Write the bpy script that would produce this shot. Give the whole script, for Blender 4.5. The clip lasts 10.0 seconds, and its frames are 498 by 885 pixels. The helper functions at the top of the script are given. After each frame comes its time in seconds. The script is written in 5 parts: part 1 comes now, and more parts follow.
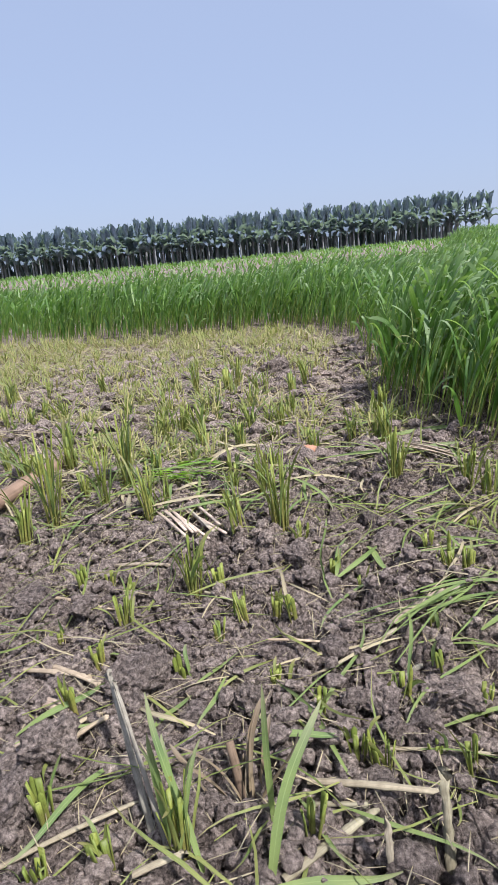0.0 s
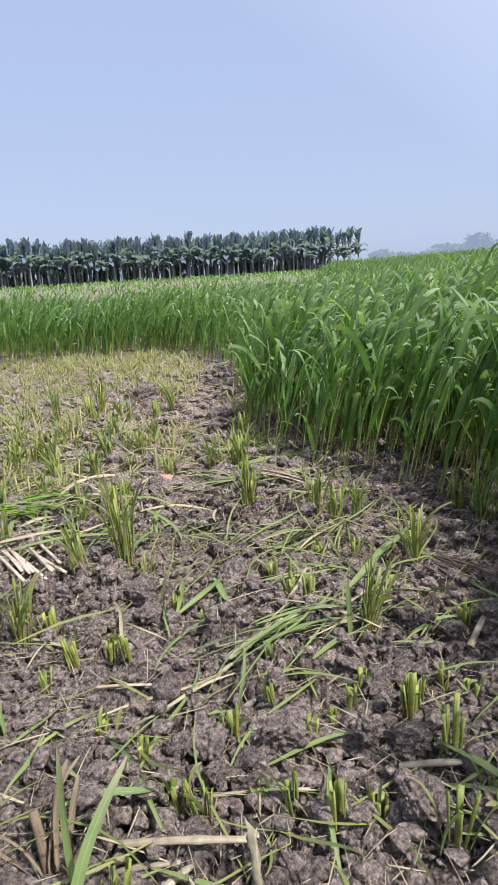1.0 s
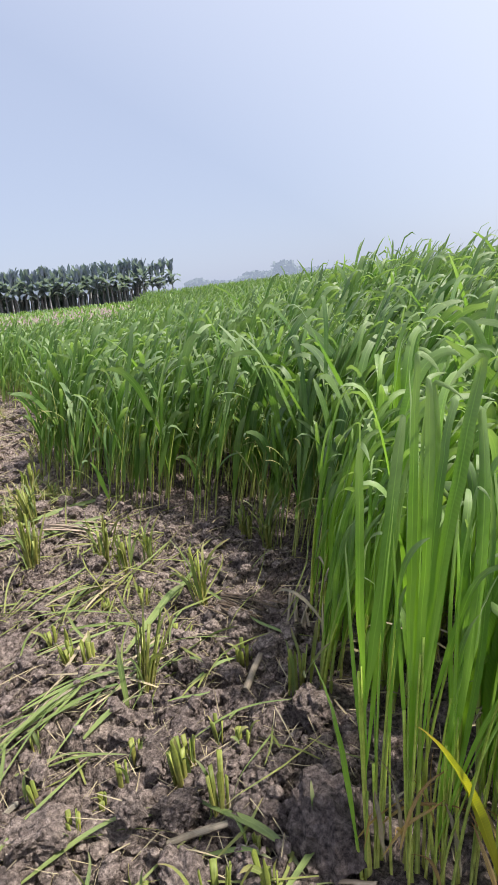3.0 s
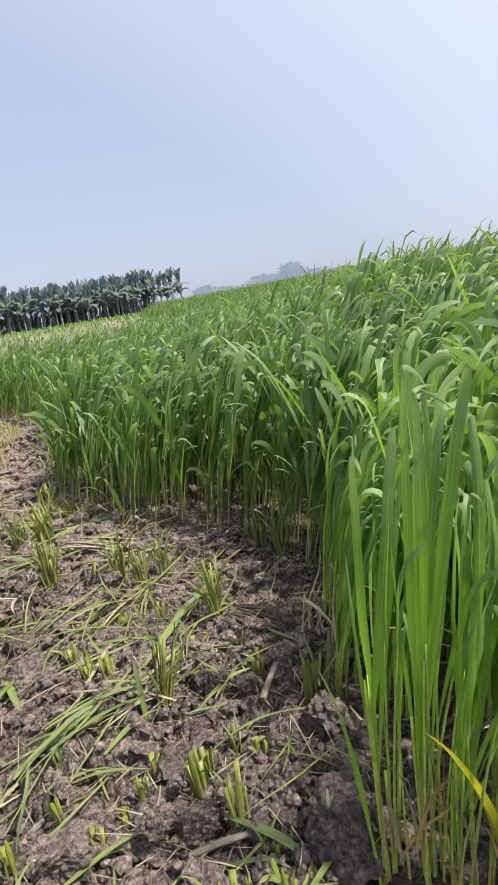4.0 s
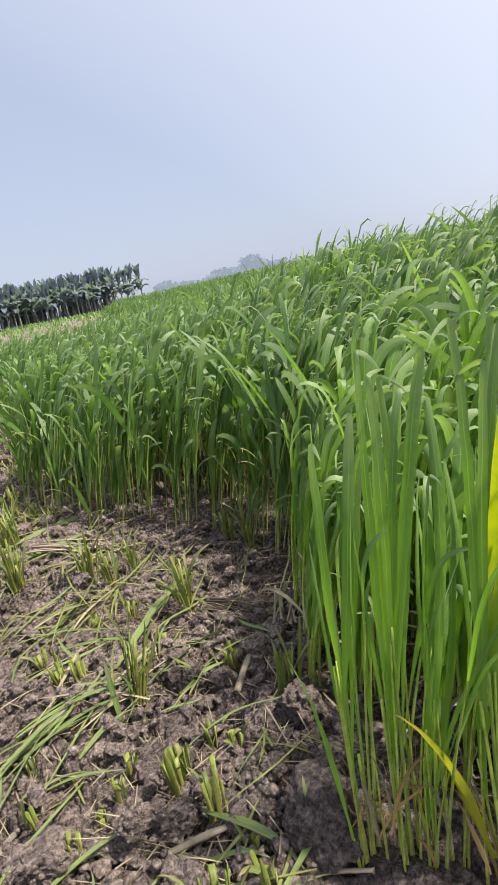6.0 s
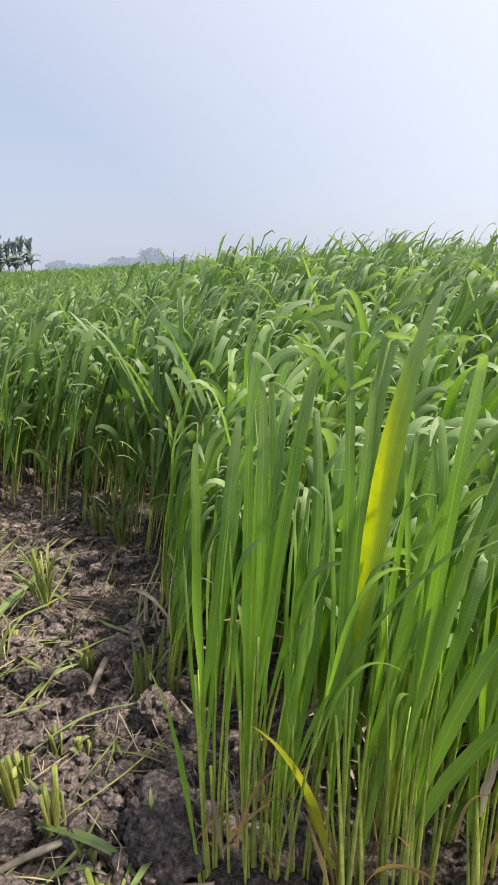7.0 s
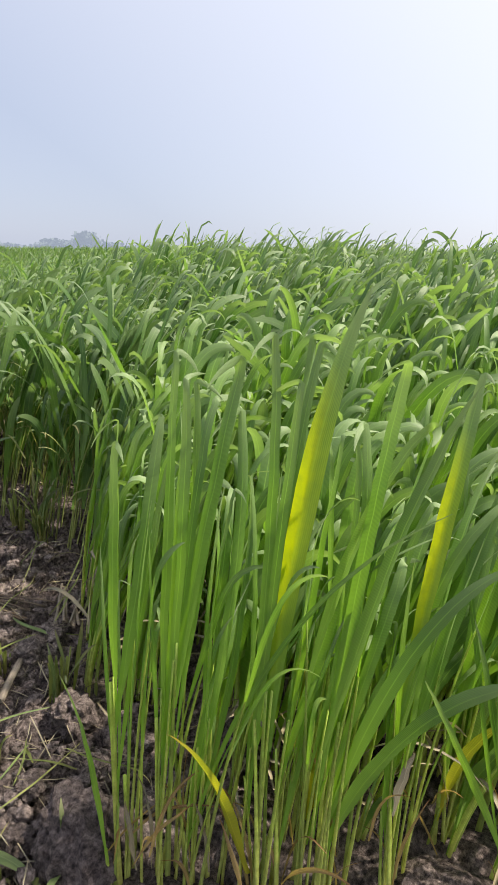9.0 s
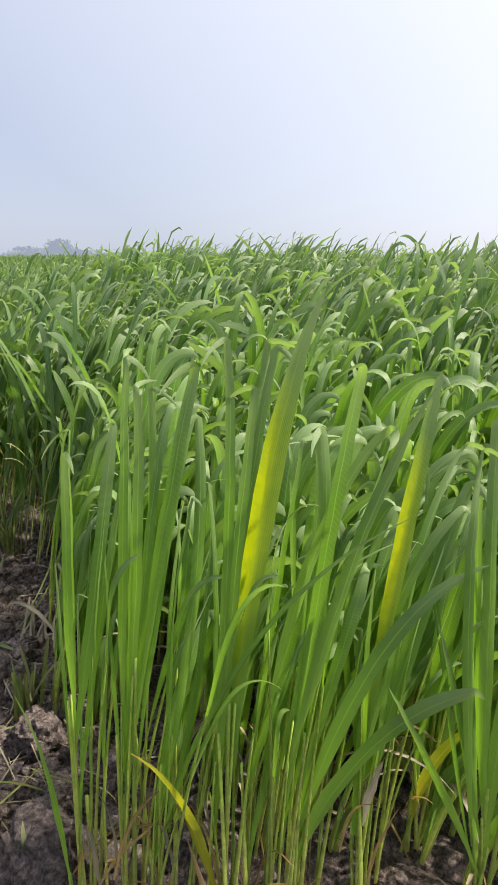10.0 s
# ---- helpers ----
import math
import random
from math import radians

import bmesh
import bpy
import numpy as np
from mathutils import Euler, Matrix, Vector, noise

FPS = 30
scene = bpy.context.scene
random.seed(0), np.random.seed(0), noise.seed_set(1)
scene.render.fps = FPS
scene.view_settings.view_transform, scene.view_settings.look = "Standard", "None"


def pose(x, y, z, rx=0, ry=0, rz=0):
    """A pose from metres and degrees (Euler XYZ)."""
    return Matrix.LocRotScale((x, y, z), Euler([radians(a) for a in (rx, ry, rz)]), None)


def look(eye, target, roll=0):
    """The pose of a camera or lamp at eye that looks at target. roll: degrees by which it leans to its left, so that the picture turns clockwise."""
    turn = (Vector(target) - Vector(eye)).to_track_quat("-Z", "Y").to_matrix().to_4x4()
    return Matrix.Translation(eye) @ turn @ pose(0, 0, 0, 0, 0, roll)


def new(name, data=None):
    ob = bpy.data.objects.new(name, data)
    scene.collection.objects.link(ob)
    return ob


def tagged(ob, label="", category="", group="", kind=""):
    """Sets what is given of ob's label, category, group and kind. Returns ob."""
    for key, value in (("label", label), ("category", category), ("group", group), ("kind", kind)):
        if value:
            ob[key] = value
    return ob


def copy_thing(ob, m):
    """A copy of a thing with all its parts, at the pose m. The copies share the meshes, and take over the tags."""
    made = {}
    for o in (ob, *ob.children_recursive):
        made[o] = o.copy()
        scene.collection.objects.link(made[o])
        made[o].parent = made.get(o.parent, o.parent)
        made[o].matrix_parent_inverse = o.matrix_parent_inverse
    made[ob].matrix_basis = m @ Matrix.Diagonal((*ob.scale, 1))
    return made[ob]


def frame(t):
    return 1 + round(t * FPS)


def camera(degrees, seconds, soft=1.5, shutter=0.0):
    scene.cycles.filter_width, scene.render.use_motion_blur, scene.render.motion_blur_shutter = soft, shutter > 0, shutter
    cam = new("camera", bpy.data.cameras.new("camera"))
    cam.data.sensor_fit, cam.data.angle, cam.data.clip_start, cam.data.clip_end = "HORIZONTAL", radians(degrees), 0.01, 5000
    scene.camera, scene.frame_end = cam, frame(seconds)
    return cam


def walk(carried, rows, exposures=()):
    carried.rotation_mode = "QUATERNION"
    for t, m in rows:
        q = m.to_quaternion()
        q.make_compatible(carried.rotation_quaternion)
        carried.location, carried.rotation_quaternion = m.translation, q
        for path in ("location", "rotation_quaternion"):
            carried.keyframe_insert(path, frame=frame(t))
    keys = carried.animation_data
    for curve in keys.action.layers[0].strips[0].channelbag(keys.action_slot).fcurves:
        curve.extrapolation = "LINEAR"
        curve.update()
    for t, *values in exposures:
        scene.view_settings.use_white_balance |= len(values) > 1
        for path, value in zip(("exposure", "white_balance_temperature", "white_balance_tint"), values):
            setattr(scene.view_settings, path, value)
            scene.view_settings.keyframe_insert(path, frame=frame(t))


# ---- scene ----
cam = camera(44.6, 10.0, 0.8)
PATH = [
    (0, (-0.101, -0.089, 0.924), (-0.02, 1.822, 0.34), -5.3),
    (0.5, (-0.049, -0.079, 0.917), (0.149, 1.827, 0.344), -4.7),
    (0.7, (-0.032, -0.102, 0.917), (0.31, 1.807, 0.431), -1.2),
    (1, (0.043, -0.068, 0.922), (0.499, 1.805, 0.388), -3.3),
    (1.5, (0.174, -0.078, 0.953), (0.981, 1.685, 0.464), -5.1),
    (2, (0.226, -0.08, 0.952), (1.136, 1.638, 0.484), -4.2),
    (2.5, (0.271, -0.082, 0.949), (1.234, 1.606, 0.479), -5.7),
    (2.7, (0.259, -0.078, 0.947), (1.223, 1.607, 0.464), -5.2),
    (3.8, (0.29, -0.117, 0.969), (1.219, 1.586, 0.484), -8.8),
    (4, (0.286, -0.116, 0.972), (1.203, 1.598, 0.505), -9.1),
    (4.5, (0.293, -0.128, 0.983), (1.2, 1.596, 0.529), -10.5),
    (5, (0.277, -0.136, 0.998), (1.171, 1.6, 0.567), -10.8),
    (5.2, (0.263, -0.137, 1.0), (1.145, 1.609, 0.581), -10.7),
    (6.3, (0.31, -0.102, 0.952), (1.4, 1.493, 0.433), -8.8),
    (6.5, (0.298, -0.092, 0.95), (1.462, 1.458, 0.455), -4.8),
    (7, (0.317, -0.086, 0.952), (1.619, 1.332, 0.409), -2.0),
    (7.5, (0.32, -0.071, 0.938), (1.644, 1.324, 0.388), -1.0),
    (8, (0.329, -0.072, 0.943), (1.723, 1.251, 0.388), -0.3),
    (8.5, (0.353, -0.081, 0.943), (1.762, 1.221, 0.376), -0.8),
    (9, (0.345, -0.076, 0.956), (1.794, 1.179, 0.387), 1.3),
    (9.5, (0.36, -0.089, 0.956), (1.841, 1.137, 0.405), 0.8),
    (10, (0.377, -0.089, 0.954), (1.873, 1.118, 0.403), 0.6),
]
walk(cam, [(t, look(eye, target, roll)) for t, eye, target, roll in PATH],
     [(0.0, 0.70, 6400, 10), (1.0, 0.77, 6500, 10), (1.5, 0.86, 6650, 10), (2.5, 0.86, 6950, 10), (5.0, 0.83, 7200, 10), (7.0, 0.86, 7350, 10), (10.0, 0.88, 7450, 10)])

# ---- world and sun ----
SUN_AZ, SUN_EL = 136.0, 55.5
world = bpy.data.worlds.new("world")
scene.world = world
world.use_nodes = True
wn, wl = world.node_tree.nodes, world.node_tree.links
wn.clear()
sun_dir = Vector((math.cos(radians(SUN_EL)) * math.sin(radians(SUN_AZ)),
                  math.cos(radians(SUN_EL)) * math.cos(radians(SUN_AZ)), math.sin(radians(SUN_EL))))
sky = wn.new("ShaderNodeTexSky")
sky.sky_type = "NISHITA"
sky.sun_disc = False
sky.sun_elevation, sky.sun_rotation = radians(SUN_EL), radians(SUN_AZ)
sky.air_density, sky.dust_density, sky.ozone_density = 1.0, 1.6, 1.5
veil = wn.new("ShaderNodeMix")
veil.data_type = "RGBA"
veil.inputs[0].default_value = 0.7
veil.inputs[7].default_value = (4.8, 5.75, 8.35, 1)
bg = wn.new("ShaderNodeBackground")
bg.inputs[1].default_value = 0.07
wout = wn.new("ShaderNodeOutputWorld")
wl.new(sky.outputs[0], veil.inputs[6])
# the bright haze round the sun
where = wn.new("ShaderNodeTexCoord")
toward = wn.new("ShaderNodeVectorMath")
toward.operation = "DOT_PRODUCT"
toward.inputs[1].default_value = sun_dir
wl.new(where.outputs["Generated"], toward.inputs[0])
clip = wn.new("ShaderNodeMath")
clip.operation = "MAXIMUM"
clip.inputs[1].default_value = 0.0
wl.new(toward.outputs["Value"], clip.inputs[0])
glow = wn.new("ShaderNodeMath")
glow.operation = "POWER"
glow.inputs[1].default_value = 1.0
wl.new(clip.outputs[0], glow.inputs[0])
aureole = wn.new("ShaderNodeMix")
aureole.data_type, aureole.blend_type = "RGBA", "ADD"
wl.new(glow.outputs[0], aureole.inputs[0])
wl.new(veil.outputs[2], aureole.inputs[6])
aureole.inputs[7].default_value = (5.8, 5.7, 5.5, 1)
wl.new(aureole.outputs[2], bg.inputs[0])
wl.new(bg.outputs[0], wout.inputs[0])

sun_data = bpy.data.lights.new("sun", "SUN")
sun_data.energy, sun_data.angle, sun_data.color = 5.0, radians(2.5), (1.0, 0.96, 0.9)
sun = new("sun", sun_data)
sun.matrix_world = look(sun_dir * 50, (0, 0, 0))

# ---- materials ----


def material(name):
    m = bpy.data.materials.new(name)
    m.use_nodes = True
    nt = m.node_tree
    p = nt.nodes["Principled BSDF"]
    return m, nt.nodes, nt.links, p, nt.nodes["Material Output"]


def noise_tex(n, l, scale, detail=4.0, vec=None, rough=0.6):
    t = n.new("ShaderNodeTexNoise")
    t.inputs["Scale"].default_value = scale
    t.inputs["Detail"].default_value = detail
    t.inputs["Roughness"].default_value = rough
    if vec is not None:
        l.new(vec, t.inputs["Vector"])
    return t


def ramp(n, l, fac, stops):
    r = n.new("ShaderNodeValToRGB")
    e = r.color_ramp.elements
    while len(e) < len(stops):
        e.new(0.5)
    for el, (pos, col) in zip(e, stops):
        el.position, el.color = pos, (*col, 1)
    l.new(fac, r.inputs[0])
    return r


def mix(n, l, fac, a, b, how="MIX"):
    m = n.new("ShaderNodeMix")
    m.data_type, m.blend_type = "RGBA", how
    for sock, v in ((m.inputs[0], fac), (m.inputs[6], a), (m.inputs[7], b)):
        if hasattr(v, "is_linked"):
            l.new(v, sock)
        elif isinstance(v, (int, float)):
            sock.default_value = v
        else:
            sock.default_value = (*v, 1)
    return m.outputs[2]


def soil_material(name, dark, mid, light):
    m, n, l, p, out = material(name)
    geo = n.new("ShaderNodeNewGeometry")
    big = noise_tex(n, l, 3.5, 3.0, geo.outputs["Position"])
    fine = noise_tex(n, l, 90.0, 8.0, geo.outputs["Position"], 0.75)
    base = ramp(n, l, fine.outputs[0], ((0.37, dark), (0.5, mid), (0.67, light)))
    tint = ramp(n, l, big.outputs[0], ((0.35, (0.78, 0.74, 0.73)), (0.65, (1.15, 1.1, 1.04))))
    col = mix(n, l, 1.0, base.outputs[0], tint.outputs[0], "MULTIPLY")
    rnd = n.new("ShaderNodeObjectInfo")
    isl = ramp(n, l, rnd.outputs["Random"], ((0.0, (0.72, 0.71, 0.71)), (1.0, (1.25, 1.22, 1.19))))
    col = mix(n, l, 1.0, col, isl.outputs[0], "MULTIPLY")
    l.new(col, p.inputs["Base Color"])
    p.inputs["Roughness"].default_value = 0.93
    p.inputs["Specular IOR Level"].default_value = 0.12
    warp = noise_tex(n, l, 40.0, 2.0, geo.outputs["Position"])
    shift = n.new("ShaderNodeVectorMath")
    shift.operation = "MULTIPLY_ADD"
    l.new(warp.outputs[1], shift.inputs[0])
    shift.inputs[1].default_value = (0.02, 0.02, 0.02)
    l.new(geo.outputs["Position"], shift.inputs[2])
    lumps = n.new("ShaderNodeTexVoronoi")
    lumps.inputs["Scale"].default_value = 62.0
    l.new(shift.outputs[0], lumps.inputs["Vector"])
    last = None
    grit = noise_tex(n, l, 480.0, 5.0, geo.outputs["Position"], 0.85)
    for height, strength, dist, flip in ((lumps.outputs["Distance"], 0.35, 0.008, True), (fine.outputs[0], 1.0, 0.014, False), (grit.outputs[0], 1.0, 0.006, False)):
        b2 = n.new("ShaderNodeBump")
        b2.inputs["Strength"].default_value, b2.inputs["Distance"].default_value = strength, dist
        b2.invert = flip
        l.new(height, b2.inputs["Height"])
        if last:
            l.new(last, b2.inputs["Normal"])
        last = b2.outputs[0]
    l.new(b2.outputs[0], p.inputs["Normal"])
    return m


def leaf_material(name, dark, mid, light, tip, translucent=0.48, rough=0.42, dry=0.93, island=True, band=None, sheen=0.0, base=1.15):
    """A blade: paler midrib, fine veins along it, a yellowing or paler tip, each blade a little different."""
    m, n, l, p, out = material(name)
    uv = n.new("ShaderNodeUVMap")
    sep = n.new("ShaderNodeSeparateXYZ")
    l.new(uv.outputs[0], sep.inputs[0])
    geo = n.new("ShaderNodeNewGeometry")
    info = n.new("ShaderNodeObjectInfo")
    rnd = geo.outputs["Random Per Island"] if island else info.outputs["Random"]
    own = ramp(n, l, rnd, ((0.0, dark), (0.45, mid), (0.82, light), (1.0, mid)))
    patch = noise_tex(n, l, 14.0, 3.0, geo.outputs["Position"])
    soft = ramp(n, l, patch.outputs[0], ((0.32, (0.72, 0.8, 0.82)), (0.68, (1.2, 1.14, 1.0))))
    col = mix(n, l, 1.0, own.outputs[0], soft.outputs[0], "MULTIPLY")
    wave = n.new("ShaderNodeTexWave")
    wave.wave_type, wave.bands_direction = "BANDS", "X"
    wave.inputs["Scale"].default_value = 4.2
    wave.inputs["Distortion"].default_value = 0.0
    l.new(uv.outputs[0], wave.inputs["Vector"])
    veins = ramp(n, l, wave.outputs[0], ((0.2, (0.76, 0.81, 0.8)), (0.8, (1.14, 1.12, 1.06))))
    col = mix(n, l, 1.0, col, veins.outputs[0], "MULTIPLY")
    rib = n.new("ShaderNodeMath")
    rib.operation = "SUBTRACT"
    l.new(sep.outputs[0], rib.inputs[0])
    rib.inputs[1].default_value = 0.5
    rib2 = n.new("ShaderNodeMath")
    rib2.operation = "ABSOLUTE"
    l.new(rib.outputs[0], rib2.inputs[0])
    ribm = ramp(n, l, rib2.outputs[0], ((0.012, (0.38, 0.38, 0.38)), (0.06, (0, 0, 0))))
    col = mix(n, l, ribm.outputs[0], col, tuple(min(1, c * 1.8 + 0.03) for c in light))
    foot = ramp(n, l, sep.outputs[1], ((0.05, (0.85, 0.85, 0.85)), (0.75, (0, 0, 0))))
    col = mix(n, l, foot.outputs[0], col, tuple(min(1, c * k) for c, k in zip(light, (base, base, 0.82 * base))))
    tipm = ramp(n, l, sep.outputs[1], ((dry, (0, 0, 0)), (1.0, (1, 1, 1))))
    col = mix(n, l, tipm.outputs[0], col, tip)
    if band:
        bm_ = ramp(n, l, sep.outputs[1], ((0.12, (0, 0, 0)), (0.46, (1, 1, 1)), (0.62, (1, 1, 1)), (0.85, (0, 0, 0))))
        half = ramp(n, l, sep.outputs[0], ((0.3, (0.3, 0.3, 0.3)), (0.62, (1, 1, 1))))
        blot = ramp(n, l, noise_tex(n, l, 60.0, 3.0, geo.outputs["Position"]).outputs[0], ((0.3, (0.75, 0.75, 0.75)), (0.6, (1, 1, 1))))
        fac = mix(n, l, 1.0, mix(n, l, 1.0, bm_.outputs[0], half.outputs[0], "MULTIPLY"), blot.outputs[0], "MULTIPLY")
        col = mix(n, l, fac, col, band)
    l.new(col, p.inputs["Base Color"])
    p.inputs["Roughness"].default_value = rough
    p.inputs["Specular IOR Level"].default_value = 0.5
    p.inputs["Sheen Weight"].default_value, p.inputs["Sheen Roughness"].default_value = sheen, 0.4
    bump = n.new("ShaderNodeBump")
    bump.inputs["Strength"].default_value, bump.inputs["Distance"].default_value = 0.25, 0.0006
    l.new(wave.outputs[0], bump.inputs["Height"])
    l.new(bump.outputs[0], p.inputs["Normal"])
    tr = n.new("ShaderNodeBsdfTranslucent")
    warm = mix(n, l, 1.0, col, (1.3, 1.4, 0.6), "MULTIPLY")
    l.new(warm, tr.inputs[0])
    ms = n.new("ShaderNodeMixShader")
    ms.inputs[0].default_value = translucent
    l.new(p.outputs[0], ms.inputs[1])
    l.new(tr.outputs[0], ms.inputs[2])
    l.new(ms.outputs[0], out.inputs[0])
    return m


def stalk_material(name, low, high, rough=0.5, grain=60.0, translucent=0.0):
    """A stalk whose colour goes from low to high along it, with fibres and blotches."""
    m, n, l, p, out = material(name)
    uv = n.new("ShaderNodeUVMap")
    sep = n.new("ShaderNodeSeparateXYZ")
    l.new(uv.outputs[0], sep.inputs[0])
    geo = n.new("ShaderNodeNewGeometry")
    info = n.new("ShaderNodeObjectInfo")
    grad = ramp(n, l, sep.outputs[1], ((0.05, low), (0.85, high)))
    mp = n.new("ShaderNodeMapping")
    mp.inputs["Scale"].default_value = (9.0, 0.7, 1.0)
    l.new(uv.outputs[0], mp.inputs[0])
    fib = noise_tex(n, l, 3.0, 4.0, mp.outputs[0])
    fr = ramp(n, l, fib.outputs[0], ((0.3, (0.68, 0.66, 0.62)), (0.7, (1.2, 1.18, 1.12))))
    col = mix(n, l, 1.0, grad.outputs[0], fr.outputs[0], "MULTIPLY")
    spot = noise_tex(n, l, grain, 3.0, geo.outputs["Position"])
    sr = ramp(n, l, spot.outputs[0], ((0.3, (0.75, 0.72, 0.68)), (0.6, (1.08, 1.08, 1.06))))
    col = mix(n, l, 1.0, col, sr.outputs[0], "MULTIPLY")
    both = n.new("ShaderNodeMath")
    both.operation = "ADD"
    l.new(info.outputs["Random"], both.inputs[0])
    l.new(geo.outputs["Random Per Island"], both.inputs[1])
    half = n.new("ShaderNodeMath")
    half.operation = "FRACT"
    l.new(both.outputs[0], half.inputs[0])
    rr = ramp(n, l, half.outputs[0], ((0.0, (0.72, 0.78, 0.72)), (1.0, (1.22, 1.14, 1.1))))
    col = mix(n, l, 1.0, col, rr.outputs[0], "MULTIPLY")
    l.new(col, p.inputs["Base Color"])
    p.inputs["Roughness"].default_value = rough
    bump = n.new("ShaderNodeBump")
    bump.inputs["Strength"].default_value, bump.inputs["Distance"].default_value = 0.4, 0.001
    l.new(fib.outputs[0], bump.inputs["Height"])
    l.new(bump.outputs[0], p.inputs["Normal"])
    if translucent:
        tr = n.new("ShaderNodeBsdfTranslucent")
        l.new(col, tr.inputs[0])
        ms = n.new("ShaderNodeMixShader")
        ms.inputs[0].default_value = translucent
        l.new(p.outputs[0], ms.inputs[1])
        l.new(tr.outputs[0], ms.inputs[2])
        l.new(ms.outputs[0], out.inputs[0])
    return m


SOIL = soil_material("soil", (0.0255, 0.022, 0.0225), (0.15, 0.129, 0.128), (0.42, 0.37, 0.365))
CLOD = soil_material("clod_soil", (0.06, 0.0525, 0.0535), (0.192, 0.167, 0.166), (0.44, 0.39, 0.383))
# crop tips: pale waxy bloom, with the sky's sheen put into the colour
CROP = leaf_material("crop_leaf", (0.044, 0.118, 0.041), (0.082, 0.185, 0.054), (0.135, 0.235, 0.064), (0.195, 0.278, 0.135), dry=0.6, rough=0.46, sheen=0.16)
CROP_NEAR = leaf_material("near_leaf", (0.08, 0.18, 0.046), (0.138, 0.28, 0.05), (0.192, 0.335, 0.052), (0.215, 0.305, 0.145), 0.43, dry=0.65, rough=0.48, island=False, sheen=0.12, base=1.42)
BANDED_LEAF = leaf_material("yellow_banded_leaf", (0.128, 0.255, 0.068), (0.162, 0.289, 0.0765), (0.187, 0.315, 0.0765), (0.26, 0.335, 0.2), 0.58, dry=0.72, island=False, band=(0.62, 0.64, 0.027))
YELLOW_LEAF = leaf_material("yellowing_leaf", (0.306, 0.357, 0.0425), (0.374, 0.399, 0.0425), (0.425, 0.408, 0.051), (0.34, 0.221, 0.085), dry=0.78, island=False)
CUT_LEAF = leaf_material("cut_leaf", (0.096, 0.156, 0.056), (0.135, 0.195, 0.072), (0.175, 0.225, 0.092), (0.205, 0.215, 0.12), 0.3, 0.6, 0.7, island=False)
STUBBLE_LEAF = leaf_material("stubble_leaf", (0.0924, 0.146, 0.0385), (0.155, 0.195, 0.06), (0.215, 0.23, 0.088), (0.24, 0.205, 0.1), 0.35, 0.55, 0.7)
DRY_LEAF = leaf_material("dry_leaf", (0.162, 0.128, 0.0935), (0.24, 0.2, 0.155), (0.345, 0.295, 0.23), (0.255, 0.204, 0.119), 0.2, 0.7, 0.8)
STEM = stalk_material("green_stem", (0.6, 0.67, 0.23), (0.42, 0.6, 0.12), 0.45, translucent=0.4)
FIELD_STEM = stalk_material("field_stem", (0.399, 0.456, 0.162), (0.314, 0.446, 0.114), 0.45, translucent=0.3)
STUB = stalk_material("stubble_stalk", (0.347, 0.323, 0.123), (0.246, 0.308, 0.077), 0.5, translucent=0.35)
DRY_STUB = stalk_material("dry_stubble", (0.323, 0.281, 0.162), (0.262, 0.269, 0.115), 0.6, translucent=0.25)
SPLIT_STALK = stalk_material("grey_split_stalk", (0.14, 0.125, 0.125), (0.26, 0.235, 0.23), 0.85)
STRAW = stalk_material("straw", (0.255, 0.212, 0.174), (0.34, 0.293, 0.246), 0.75)
TAN_LEAF = leaf_material("tan_leaf", (0.26, 0.15, 0.075), (0.34, 0.22, 0.11), (0.4, 0.28, 0.14), (0.26, 0.13, 0.06), 0.35, 0.6, 0.75, island=False)
HUSK = leaf_material("brown_husk", (0.0723, 0.051, 0.0382), (0.111, 0.079, 0.0595), (0.204, 0.153, 0.115), (0.204, 0.162, 0.123), 0.1, 0.8, 0.8)
GREY_HUSK = leaf_material("grey_husk", (0.085, 0.0765, 0.0723), (0.136, 0.123, 0.115), (0.23, 0.212, 0.196), (0.255, 0.23, 0.204), 0.1, 0.8, 0.8, island=False)
OLD_STRAW = stalk_material("weathered_straw", (0.25, 0.208, 0.187), (0.33, 0.275, 0.247), 0.75)
PINK_STRAW = stalk_material("pinkish_straw", (0.33, 0.27, 0.26), (0.42, 0.355, 0.34), 0.75)
BROWN_STALK = stalk_material("brown_stalk", (0.07, 0.05, 0.04), (0.12, 0.09, 0.07), 0.85)
BAMBOO = stalk_material("old_bamboo", (0.153, 0.102, 0.085), (0.204, 0.149, 0.123), 0.65, 20.0)
# banana trunks and leaves carry the distance haze as blue in their base colour
HAZED_TRUNK = stalk_material("hazed_banana_trunk", (0.2, 0.225, 0.275), (0.15, 0.172, 0.215), 0.7, 3.0)
HAZED_BANANA = leaf_material("banana_leaf", (0.105, 0.14, 0.25), (0.135, 0.175, 0.3), (0.17, 0.215, 0.345), (0.2, 0.24, 0.3), 0.48, 0.75, 0.95)


def brick_material():
    m, n, l, p, out = material("fired_clay")
    geo = n.new("ShaderNodeNewGeometry")
    t = noise_tex(n, l, 60.0, 5.0, geo.outputs["Position"])
    r = ramp(n, l, t.outputs[0], ((0.3, (0.25, 0.12, 0.08)), (0.7, (0.42, 0.24, 0.17))))
    l.new(r.outputs[0], p.inputs["Base Color"])
    p.inputs["Roughness"].default_value = 0.9
    b = n.new("ShaderNodeBump")
    b.inputs["Strength"].default_value, b.inputs["Distance"].default_value = 0.7, 0.003
    l.new(t.outputs[0], b.inputs["Height"])
    l.new(b.outputs[0], p.inputs["Normal"])
    return m


BRICK = brick_material()


